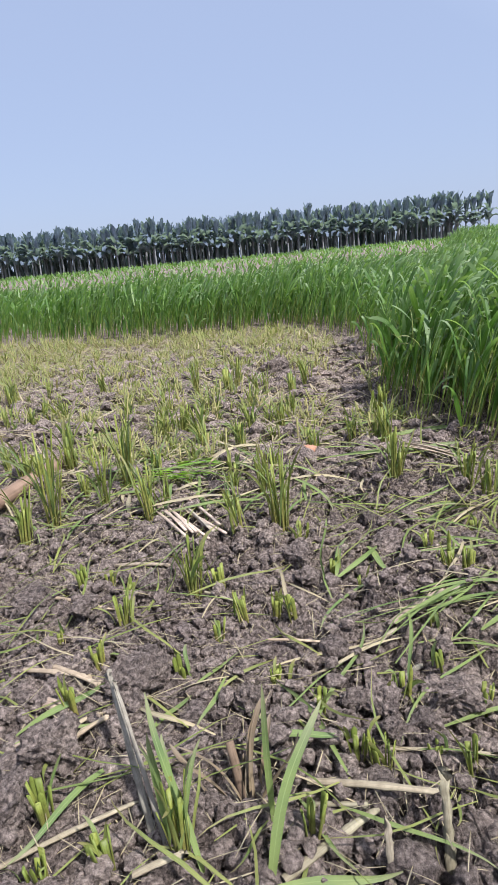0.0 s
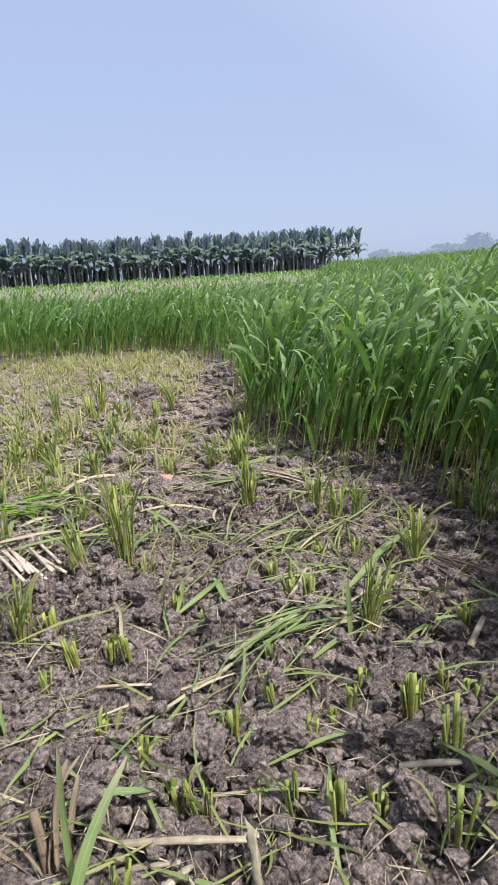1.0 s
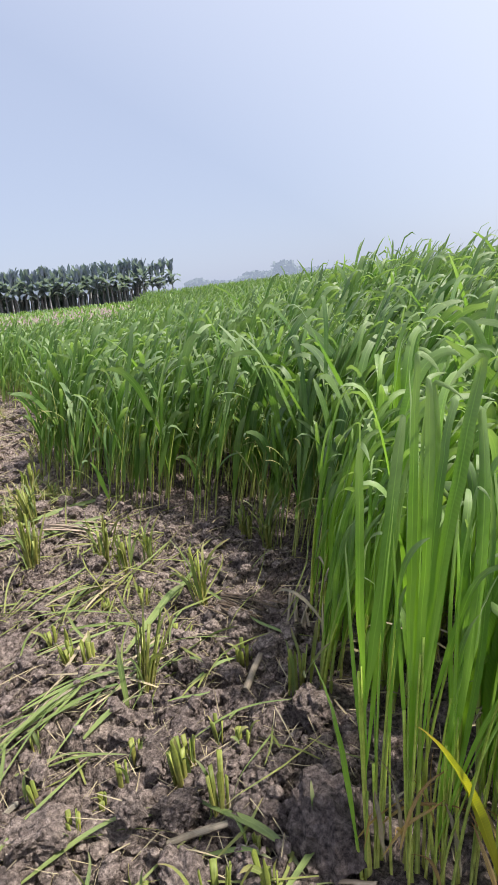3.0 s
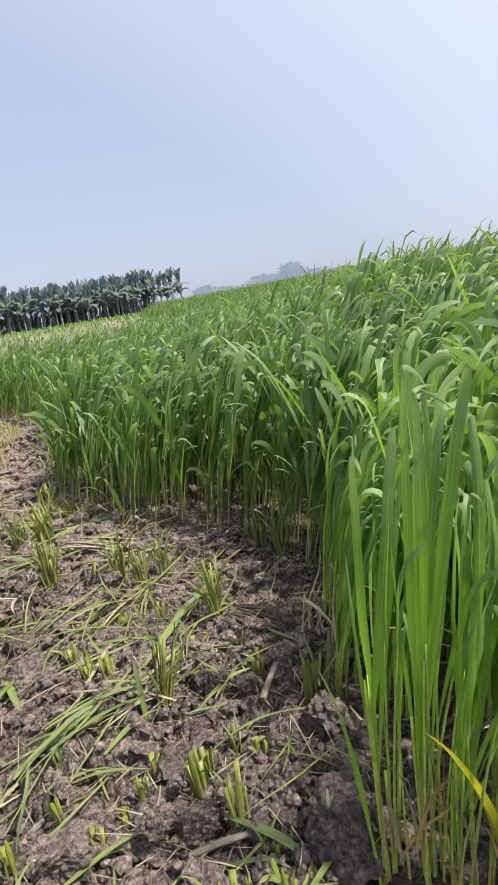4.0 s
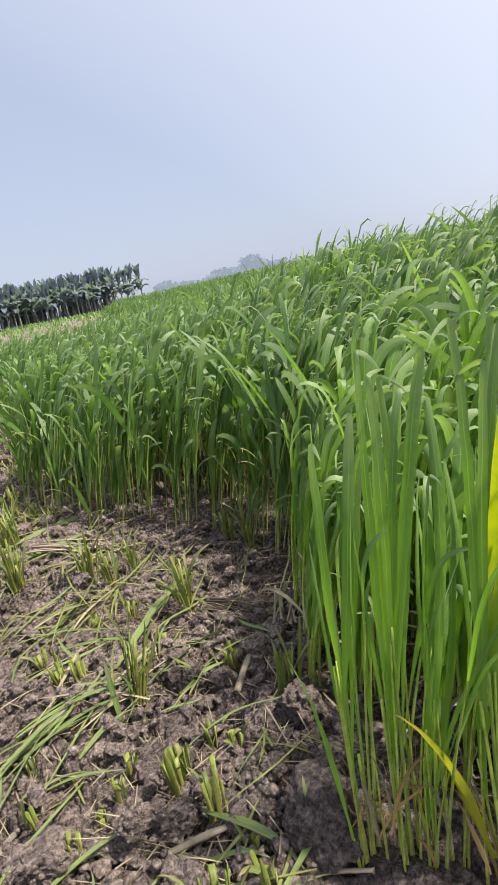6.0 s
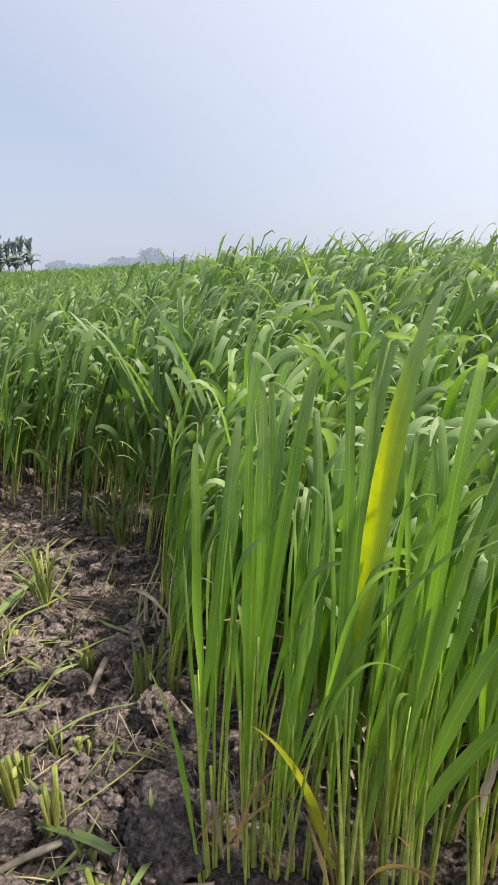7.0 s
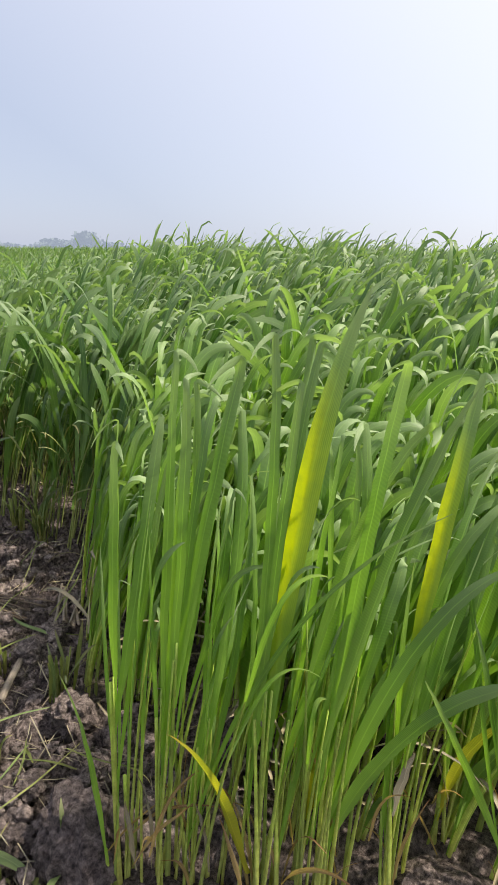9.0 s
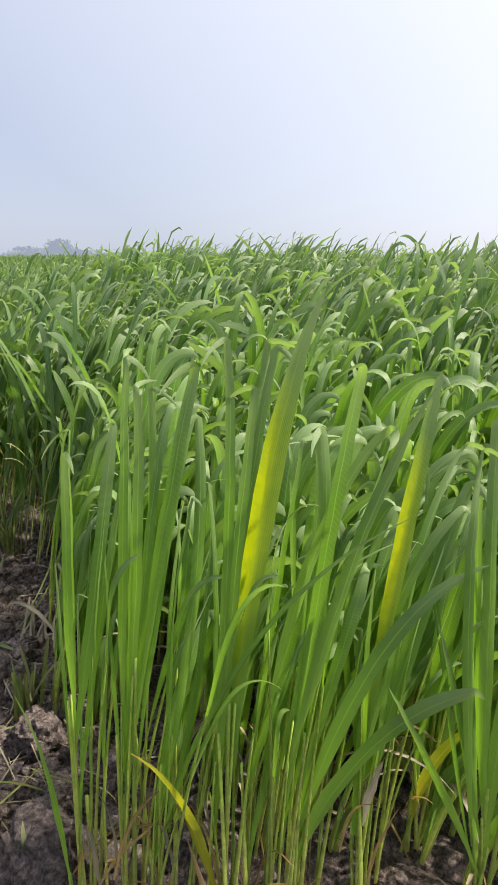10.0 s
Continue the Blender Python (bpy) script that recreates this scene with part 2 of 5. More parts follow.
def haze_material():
    """Woods far away: an added blue-grey glow stands for the bright air between."""
    m, n, l, p, out = material("far_woods_haze_glow")
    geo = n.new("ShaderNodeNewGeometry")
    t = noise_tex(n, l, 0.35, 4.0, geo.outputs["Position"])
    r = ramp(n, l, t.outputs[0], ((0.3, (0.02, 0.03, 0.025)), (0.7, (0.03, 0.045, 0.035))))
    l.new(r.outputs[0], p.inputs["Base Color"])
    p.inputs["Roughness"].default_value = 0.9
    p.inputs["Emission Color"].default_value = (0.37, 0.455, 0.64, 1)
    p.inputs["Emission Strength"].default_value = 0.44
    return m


FAR_WOODS = haze_material()

# ---- mesh helpers ----
rng = np.random.default_rng(7)


def mesh_np(name, V, F, mat, UV=None, smooth=True):
    me = bpy.data.meshes.new(name)
    V = np.ascontiguousarray(V, dtype=np.float32)
    F = np.ascontiguousarray(F, dtype=np.int32)
    me.vertices.add(len(V))
    me.vertices.foreach_set("co", V.ravel())
    me.loops.add(F.size)
    me.loops.foreach_set("vertex_index", F.ravel())
    me.polygons.add(len(F))
    me.polygons.foreach_set("loop_start", np.arange(0, F.size, F.shape[1], dtype=np.int32))
    if UV is not None:
        layer = me.uv_layers.new(name="UVMap")
        layer.data.foreach_set("uv", np.ascontiguousarray(UV[F.ravel()], dtype=np.float32).ravel())
    me.polygons.foreach_set("use_smooth", np.full(len(F), smooth, dtype=bool))
    me.update(calc_edges=True)
    me.materials.append(mat)
    return me


def thing(name, label, category, data=None, group="", kind="", at=(0, 0, 0)):
    ob = new(name, data)
    ob.location = at
    return tagged(ob, label, category, group, kind)


def part(name, me, parent, label=""):
    ob = new(name, me)
    ob.parent = parent
    if label:
        ob["label"] = label
    return ob


def hash2(ix, iy, k):
    a = np.sin(ix * 127.1 + iy * 311.7 + k * 74.7) * 43758.5453
    return a - np.floor(a)


def value_noise(x, y, k=0):
    ix, iy = np.floor(x), np.floor(y)
    fx, fy = x - ix, y - iy
    fx, fy = fx * fx * (3 - 2 * fx), fy * fy * (3 - 2 * fy)
    a, b = hash2(ix, iy, k), hash2(ix + 1, iy, k)
    c, d = hash2(ix, iy + 1, k), hash2(ix + 1, iy + 1, k)
    return (a * (1 - fx) + b * fx) * (1 - fy) + (c * (1 - fx) + d * fx) * fy


def smooth(a, b, v):
    t = np.clip((v - a) / (b - a), 0, 1)
    return t * t * (3 - 2 * t)


def crumbs(x, y, k=0):
    """Rounded lumps with cracks between them, 0 to 1."""
    ix, iy = np.floor(x), np.floor(y)
    best = np.full(np.shape(x), 9.0)
    second = np.full(np.shape(x), 9.0)
    high = np.zeros(np.shape(x))
    for ox in (-1, 0, 1):
        for oy in (-1, 0, 1):
            cx, cy = ix + ox, iy + oy
            px, py = cx + hash2(cx, cy, k), cy + hash2(cx, cy, k + 5)
            d = np.hypot(x - px, y - py)
            closer = d < best
            second = np.where(closer, best, np.minimum(second, d))
            high = np.where(closer, hash2(cx, cy, k + 9), high)
            best = np.minimum(best, d)
    return np.clip((second - best) * 1.6, 0, 1) ** 0.6 * (0.25 + 0.75 * high)


FURROW = ((0.34, 2.2), (0.5, 2.9), (0.75, 3.95), (1.1, 5.6))


def ground_z(x, y):
    x, y = np.asarray(x, dtype=float), np.asarray(y, dtype=float)
    far = np.clip((9.0 - np.hypot(x, y)) / 5.0, 0, 1) * np.clip((x + 3.2) / 1.2, 0, 1) * np.clip((2.6 - x) / 0.8, 0, 1) * np.clip((y + 0.5) / 0.6, 0, 1)
    z = 0.06 * (value_noise(x * 2.3 + 3, y * 2.3 + 8, 1) - 0.5)
    wx = x + 0.05 * value_noise(x * 9, y * 9, 2) + 0.012 * value_noise(x * 40, y * 40, 12)
    wy = y + 0.05 * value_noise(x * 9 + 9, y * 9, 3) + 0.012 * value_noise(x * 40 + 7, y * 40, 13)
    z = z + 0.060 * (crumbs(wx * 7.5, wy * 7.5, 4) - 0.4)
    rough = 0.35 + 0.9 * smooth(0.3, 0.7, value_noise(x * 3.1 + 4, y * 3.1 + 2, 15))
    z = z + 0.052 * rough * (crumbs(wx * 19, wy * 19, 6) - 0.4)
    z = z + 0.024 * rough * (crumbs(wx * 44, wy * 44, 8) - 0.4)
    z = z + 0.008 * (value_noise(x * 95, y * 95, 7) - 0.5)
    trench = np.zeros_like(z)
    for (ax, ay), (bx, by) in zip(FURROW, FURROW[1:]):
        t = np.clip(((x - ax) * (bx - ax) + (y - ay) * (by - ay)) / ((bx - ax) ** 2 + (by - ay) ** 2), 0, 1)
        d = np.hypot(x - ax - t * (bx - ax), y - ay - t * (by - ay))
        trench = np.maximum(trench, np.exp(-(d / 0.13) ** 2))
    # beyond the plot the land climbs a little to the plantation
    rise = np.clip((np.hypot(x, y) - 10.0) / 36.0, 0, 1)
    return z * far - 0.08 * trench + 0.78 * rise * rise * (3 - 2 * rise)


def ribbons(P, az, th0, th1, L, W, n=7, power=2.5, fold=0.3, cross=3, twist=0.0, blunt=0.0, turn=0.0, sway=0.0):
    """Blades that start at P and bend from the angle th0 off the vertical to th1. Verts, quads and UVs."""
    P = np.asarray(P, dtype=float).reshape(-1, 3)
    N = len(P)
    az, th0, th1, L, W, power, twist, turn = (np.broadcast_to(np.asarray(v, dtype=float), N)[:, None] for v in (az, th0, th1, L, W, power, twist, turn))
    s = 1 - (1 - np.linspace(0, 1, n)[None, :]) ** 1.5
    th = th0 + (th1 - th0) * s ** power
    ph = (P[:, :1] * 53 + P[:, 1:2] * 91 + P[:, 2:] * 37 + L * 211)
    th = th + 0.22 * sway * s * np.sin(7 * s + ph) + 0.1 * sway * np.sin(17 * s + 2 * ph) * s
    az = az + sway * np.sin(5 * s + 1.7 * ph) * s
    d = np.stack((np.sin(th) * np.cos(az), np.sin(th) * np.sin(az), np.cos(th)), -1)
    step = (L * np.diff(s))[..., None] * 0.5 * (d[:, 1:] + d[:, :-1])
    pos = P[:, None, :] + np.concatenate((np.zeros((N, 1, 3)), np.cumsum(step, 1)), 1)
    side = np.stack((-np.sin(az), np.cos(az), 0 * az), -1) * np.ones((1, n, 1))
    nor = np.cross(d, side)
    a = (turn + twist * s)[..., None]
    side, nor = side * np.cos(a) + nor * np.sin(a), nor * np.cos(a) - side * np.sin(a)
    w = (0.4 + 0.6 * np.clip(s / 0.35, 0, 1)) * np.clip(1 - s ** (3.0 + blunt * 13), 0.03, 1) ** 0.7
    w = (W * w)[..., None]
    if cross == 3:
        rows = (pos - side * w / 2 + nor * fold * w / 2, pos, pos + side * w / 2 + nor * fold * w / 2)
    else:
        rows = (pos - side * w / 2, pos + side * w / 2)
    V = np.stack(rows, 2).reshape(-1, 3)
    i = np.arange(N)[:, None, None] * n * cross + np.arange(n - 1)[None, :, None] * cross + np.arange(cross - 1)[None, None, :]
    F = np.stack((i, i + 1, i + cross + 1, i + cross), -1).reshape(-1, 4)
    u = np.broadcast_to(np.linspace(0, 1, cross)[None, None, :], (N, n, cross))
    v = np.broadcast_to(s[:, :, None], (N, n, cross))
    return V, F, np.stack((u, v), -1).reshape(-1, 2)


def tubes(P, az, th0, th1, L, r0, r1, n=4, sides=5, power=1.3, cap=True, flat=1.0):
    """Round stalks along the same kind of bend."""
    P = np.asarray(P, dtype=float).reshape(-1, 3)
    N = len(P)
    az, th0, th1, L, r0, r1 = (np.broadcast_to(np.asarray(v, dtype=float), N)[:, None] for v in (az, th0, th1, L, r0, r1))
    s = np.linspace(0, 1, n)[None, :]
    th = th0 + (th1 - th0) * s ** power
    d = np.stack((np.sin(th) * np.cos(az), np.sin(th) * np.sin(az), np.cos(th)), -1)
    step = (L / (n - 1))[..., None] * 0.5 * (d[:, 1:] + d[:, :-1])
    pos = P[:, None, :] + np.concatenate((np.zeros((N, 1, 3)), np.cumsum(step, 1)), 1)
    side = np.stack((-np.sin(az), np.cos(az), 0 * az), -1) * np.ones((1, n, 1))
    nor = np.cross(d, side)
    r = (r0 + (r1 - r0) * s)
    if cap:
        pos = np.concatenate((pos, pos[:, -1:]), 1)
        side, nor = np.concatenate((side, side[:, -1:]), 1), np.concatenate((nor, nor[:, -1:]), 1)
        r = np.concatenate((r, r[:, -1:] * 0.25), 1)
        s = np.concatenate((s, [[1.0]]), 1)
    m = pos.shape[1]
    ang = np.arange(sides) * 2 * np.pi / sides
    V = pos[:, :, None, :] + r[:, :, None, None] * (side[:, :, None, :] * np.cos(ang)[None, None, :, None] + flat * nor[:, :, None, :] * np.sin(ang)[None, None, :, None])
    k = np.arange(sides)
    b = np.arange(N)[:, None, None] * m * sides + np.arange(m - 1)[None, :, None] * sides
    F = np.stack((b + k, b + (k + 1) % sides, b + sides + (k + 1) % sides, b + sides + k), -1).reshape(-1, 4)
    u = np.broadcast_to((k / sides)[None, None, :], (N, m, sides))
    v = np.broadcast_to(s[:, :, None], (N, m, sides))
    return V.reshape(-1, 3), F, np.stack((u, v), -1).reshape(-1, 2)


def joined(parts):
    V, F, U, o = [], [], [], 0
    for v, f, u in parts:
        V.append(v), F.append(f + o), U.append(u)
        o += len(v)
    return np.concatenate(V), np.concatenate(F), np.concatenate(U)


def along(P, az, th0, th1, L, f, power=1.3, n=24):
    """The point and the angle at the fraction f of a bent stalk."""
    s = np.linspace(0, 1, n)[None, :] * np.asarray(f)[:, None]
    th = th0[:, None] + (th1 - th0)[:, None] * s ** power
    ds = (L * f / (n - 1))[:, None]
    mid = 0.5 * (th[:, 1:] + th[:, :-1])
    h = np.sum(np.sin(mid) * ds, 1)
    z = np.sum(np.cos(mid) * ds, 1)
    return P + np.stack((h * np.cos(az), h * np.sin(az), z), -1), th[:, -1]

# ---- ground ----


def graded(stops):
    """Grid lines: from each stop on, the step that it names; a negative step grows outwards."""
    out = [stops[0][0]]
    for (a, step, grow), (b, _, _) in zip(stops, stops[1:]):
        while out[-1] < b:
            out.append(out[-1] + step)
            step *= grow
    return np.array(out)


gx = graded(((0.0, 0.0075, 1.0), (2.45, 0.02, 1.25), (460, 0, 0))) - 0.87
west = graded(((0.0, 0.018, 1.0), (1.6, 0.03, 1.22), (460, 0, 0)))
gx = np.concatenate((-0.87 - west[:0:-1], gx))
gy = graded(((0.3, 0.0075, 1.0), (2.1, 0.019, 1.0), (4.4, 0.04, 1.0), (7.6, 0.08, 1.15), (700, 0, 0)))
south = graded(((0.0, 0.015, 1.0), (0.6, 0.04, 1.25), (60, 0, 0)))
gy = np.concatenate((0.3 - south[:0:-1], gy))
X, Y = np.meshgrid(gx, gy)
Z = ground_z(X, Y)
GV = np.stack((X, Y, Z), -1).reshape(-1, 3)
gi = (np.arange(len(gy) - 1)[:, None] * len(gx) + np.arange(len(gx) - 1)[None, :]).reshape(-1)
GF = np.stack((gi, gi + 1, gi + len(gx) + 1, gi + len(gx)), -1)
thing("ground", "cloddy grey-brown ploughed soil of a half-cut field", "ground", mesh_np("ground", GV, GF, SOIL, smooth=False), kind="structure")

# ---- standing crop ----
EDGE = ((0.80, 0.58), (1.02, 0.93), (1.26, 1.4), (1.28, 1.66), (1.29, 2.0), (1.2, 2.26), (0.96, 2.58), (0.84, 3.2),
        (0.92, 3.7), (1.16, 4.75), (1.36, 6.3), (0.95, 7.5), (0.07, 7.85), (-1.03, 7.8), (-2.1, 8.4), (-2.95, 8.9),
        (-9.0, 11.6), (-9.0, 14.5), (0.0, 12.4), (4.5, 13.0), (10.0, 26.0), (16.0, 40.0), (48.0, 44.0), (60.0, 8.0), (8.0, 0.2), (3.0, -0.2), (1.9, -0.1), (1.42, 0.1), (1.26, 0.24), (1.1, 0.34), (0.9, 0.47))


def inside(x, y, poly):
    res = np.zeros(np.shape(x), dtype=bool)
    for (ax, ay), (bx, by) in zip(poly, poly[1:] + poly[:1]):
        cond = (ay > y) != (by > y)
        res ^= cond & (x < (bx - ax) * (y - ay) / (by - ay + 1e-12) + ax)
    return res


def crop_height(x, y):
    """Lower on the far side of the clearing, taller to the east, a little lower along the cut edge."""
    h = 0.78 + 0.3 * smooth(0.28, 1.02, x / np.maximum(y, 0.3))
    dist = np.hypot(x - 0.4, y - 0.3)
    h = h + 0.06 * smooth(3.0, 6.0, dist) * smooth(0.45, 1.1, x / np.maximum(y, 0.3)) + 0.07 * smooth(3.0, 5.0, dist) * smooth(0.8, 1.5, x / np.maximum(y, 0.3))
    return h * (0.84 + 0.16 * smooth(0.6, 4.0, dist)) * (0.95 + 0.1 * value_noise(x * 0.9, y * 0.9, 21))


WIND = radians(-25)


def scatter(x0, x1, y0, y1, density):
    k = int((x1 - x0) * (y1 - y0) * density)
    x, y = rng.uniform(x0, x1, k), rng.uniform(y0, y1, k)
    keep = inside(x, y, EDGE)
    return x[keep], y[keep]


def tillers(x, y, leaves, stem_sides, n, cross, wide=1.0, tall=1.0, low=0.12):
    """Leaves and stems of crop tillers rooted at x, y."""
    N = len(x)
    h = crop_height(x, y) * np.clip(rng.normal(1.0, 0.07, N), 0.8, 1.07) * tall
    P = np.stack((x, y, ground_z(x, y) - 0.01), -1)
    az = WIND + rng.normal(0, 0.42, N)
    gust = 0.5 + value_noise(x * 1.7 + 5, y * 1.7, 33)
    th0, th1 = radians(5) + np.abs(rng.normal(0, 0.06, N)), (radians(25) + np.abs(rng.normal(0, 0.14, N))) * gust
    L = h * rng.uniform(0.52, 0.66, N)
    out = []
    if stem_sides:
        out_stem = tubes(P, az, th0, th1, L, rng.uniform(0.0026, 0.0042, N), 0.0018, 3, stem_sides, cap=False)
    else:
        out_stem = None
    spin = rng.uniform(0, 2 * np.pi, N)
    for k, f in enumerate(np.linspace(low, 1.0, leaves)):
        Q, th = along(P, az, th0, th1, L, np.full(N, f))
        la = np.where(rng.random(N) < 0.75, WIND + rng.normal(0, 0.45, N), spin + k * np.pi + rng.normal(0, 0.5, N))
        last = k == leaves - 1
        ll = h * rng.uniform(0.36, 0.52, N) * (0.85 if k == 0 else 1.0)
        a0 = 0.75 * th + np.abs(rng.normal(0.04 if last else 0.07, 0.06, N))
        kind = rng.random(N)
        hang = kind < 0.55
        droop = np.where(hang, rng.uniform(2.3, 3.1, N), np.where(kind < 0.7, rng.uniform(0.05, 0.4, N), rng.uniform(0.7, 1.7, N)))
        out.append(ribbons(Q, la, a0, a0 + droop, ll, wide * rng.uniform(0.007, 0.025, N), n, np.where(hang, rng.uniform(8.0, 18.0, N), rng.uniform(2.0, 5.0, N)), 0.25, cross, rng.normal(0, 0.7, N), 0.7, rng.normal(0, 0.7, N), 0.3))
    return joined(out), out_stem


def crop_field(name, label, x, y, leaves, stem_sides, n, cross, wide=1.0, tall=1.0, old=False):
    leaf, stem = tillers(x, y, leaves, stem_sides, n, cross, wide, tall, 0.27 if old else 0.12)
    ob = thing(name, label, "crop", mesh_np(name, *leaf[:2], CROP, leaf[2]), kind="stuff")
    if stem:
        part("stems", mesh_np("stems", *stem[:2], FIELD_STEM, stem[2]), ob, "pale green upright stems")["kind"] = "stuff"
    if old:
        N = len(x)
        P = np.stack((x + rng.normal(0, 0.01, N), y + rng.normal(0, 0.01, N), ground_z(x, y) + rng.uniform(0.05, 0.38, N)), -1)
        a0 = np.abs(rng.normal(0.3, 0.25, N))
        v, f, u = ribbons(P, rng.uniform(0, 6.28, N), a0, a0 + rng.uniform(0.8, 2.6, N), rng.uniform(0.12, 0.32, N), rng.uniform(0.003, 0.009, N), 9, rng.uniform(1.5, 5.0, N), 0.4, 2, rng.normal(0, 1.0, N))
        part("old_leaves", mesh_np("old_leaves", v, f, STUBBLE_LEAF, u), ob, "yellowing and withered lower leaves")["kind"] = "stuff"
    return ob


def split(x, y, lo, hi):
    d = np.hypot(x - 0.3, y + 0.1)
    keep = (d >= lo) & (d < hi)
    return x[keep], y[keep]


NEAR = 1.75
x, y = split(*scatter(0.7, 5, -3, 6, 205), NEAR, 4.2)
crop_field("standing_crop", "dense green fodder oats bending in the wind", x, y, 6, 4, 12, 2, 1.22, old=True)
x, y = split(*scatter(-9, 12, -6, 14.5, 118), 4.2, 9.2)
crop_field("standing_crop", "dense green fodder oats beyond the cut clearing", x, y, 5, 3, 7, 2, 1.15)
x, y = split(*scatter(-9, 20, -6, 20, 60), 9.2, 14.0)
crop_field("standing_crop", "green fodder oats farther out in the field", x, y, 4, 3, 5, 2, 1.3)
x, y = split(*scatter(0, 60, -6, 45, 14), 14.0, 60.0)
crop_field("standing_crop", "hazy far part of the green oat field", x, y, 4, 0, 4, 2, 2.0)


FACING = np.array((0.64, -0.77, 0.0))


def facing(az, th):
    """The turn that lays a blade broadside to the open edge of the field."""
    side = np.array((-math.sin(az), math.cos(az), 0.0))
    d = np.array((math.sin(th) * math.cos(az), math.sin(th) * math.sin(az), math.cos(th)))
    return math.atan2(float(FACING @ np.cross(d, side)), float(FACING @ side))


x, y = split(*scatter(2.0, 12, 1.0, 12, 4.0), 3.2, 10.0)
crop_field("standing_crop", "taller oat shoots standing above the rest", x, y, 4, 3, 8, 2, 0.9, 1.1)


def oat_plant(x, y, count, h, lean=0.12, group="oat plants along the cut edge", old=0.1, bearing=WIND, stout=False, slim=1.0):
    """One tufted plant: several tillers, each a stem with long leaves."""
    z = float(ground_z(x, y)) - 0.012
    ob = thing("oat_plant", "green oat plant with long broad leaves rooted in dark soil", "oat plant", None, group, at=(x, y, z))
    for k in range(count):
        P = np.array([[rng.normal(0, 0.02), rng.normal(0, 0.02), -0.045]])
        az = np.array([bearing + rng.normal(0, 0.25 if stout else 0.45)])
        t0 = np.array([abs(rng.normal(0, 0.05)) + 0.25 * lean])
        t1 = t0 + lean + rng.normal(0, 0.06)
        L = np.array([h * (rng.uniform(0.36, 0.48) if stout else rng.uniform(0.36, 0.5))])
        wide = 1.1 if stout else 1.0
        v, f, u = tubes(P, az, t0, t1, L, 0.0058 * wide, 0.0052 * wide, 7, 8, cap=False, flat=0.55)
        part("stem", mesh_np("stem", v, f, STEM, u), ob)
        spin = rng.uniform(0, 6.28)
        for j, fr in enumerate((0.18, 0.4, 0.6, 0.75, 0.9, 1.0)):
            if rng.random() < (0.75 if j == 0 else 0.35 if j == 1 else 0.12):
                continue
            Q, th = along(P, az, t0, t1, L, np.array([fr]))
            la = bearing + rng.normal(0, 0.4 if stout else 0.6) if slim < 1 or rng.random() < (0.97 if stout else 0.85) else spin + j * np.pi + rng.normal(0, 0.4)
            a0 = float(th[0]) * (1.0 if math.cos(la - bearing) > 0 else 0.1) + abs(rng.normal(0.0, 0.06))
            bent = rng.random() < 0.75
            droop = rng.uniform(2.1, 3.0) if bent else rng.uniform(0.05, 0.3)
            pale = j == 0 and rng.random() < old
            turn = rng.normal(0.0, 0.8) if rng.random() < (0.3 if stout else 0.5) else facing(la, a0) + rng.normal(0, 0.35)
            v, f, u = ribbons(Q, la, a0, a0 + droop, h * (rng.uniform(0.46, 0.6) if bent else 0.33) * (0.7 if j == 0 else 1.0), slim * rng.uniform(0.013, 0.029), 20,
                              rng.uniform(6.5, 14.0) if bent else 2.0, 0.28, 3, rng.normal(0, 0.45), rng.uniform(0.2, 0.9), turn, 0.6)
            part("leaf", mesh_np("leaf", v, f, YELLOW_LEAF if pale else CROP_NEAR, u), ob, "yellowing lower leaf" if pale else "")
    for k in range(int(rng.integers(1, 4))):
        a = rng.uniform(0, 6.28)
        v, f, u = ribbons((0, 0, rng.uniform(0.02, 0.2)), a, rng.uniform(0.3, 0.9), rng.uniform(2.0, 2.9), rng.uniform(0.12, 0.26), rng.uniform(0.005, 0.01), 9, 1.2, 0.5, 3, rng.normal(0, 1.5))
        part("dead_leaf", mesh_np("dead_leaf", v, f, DRY_LEAF, u), ob, "withered tan leaf at the foot")
    return ob


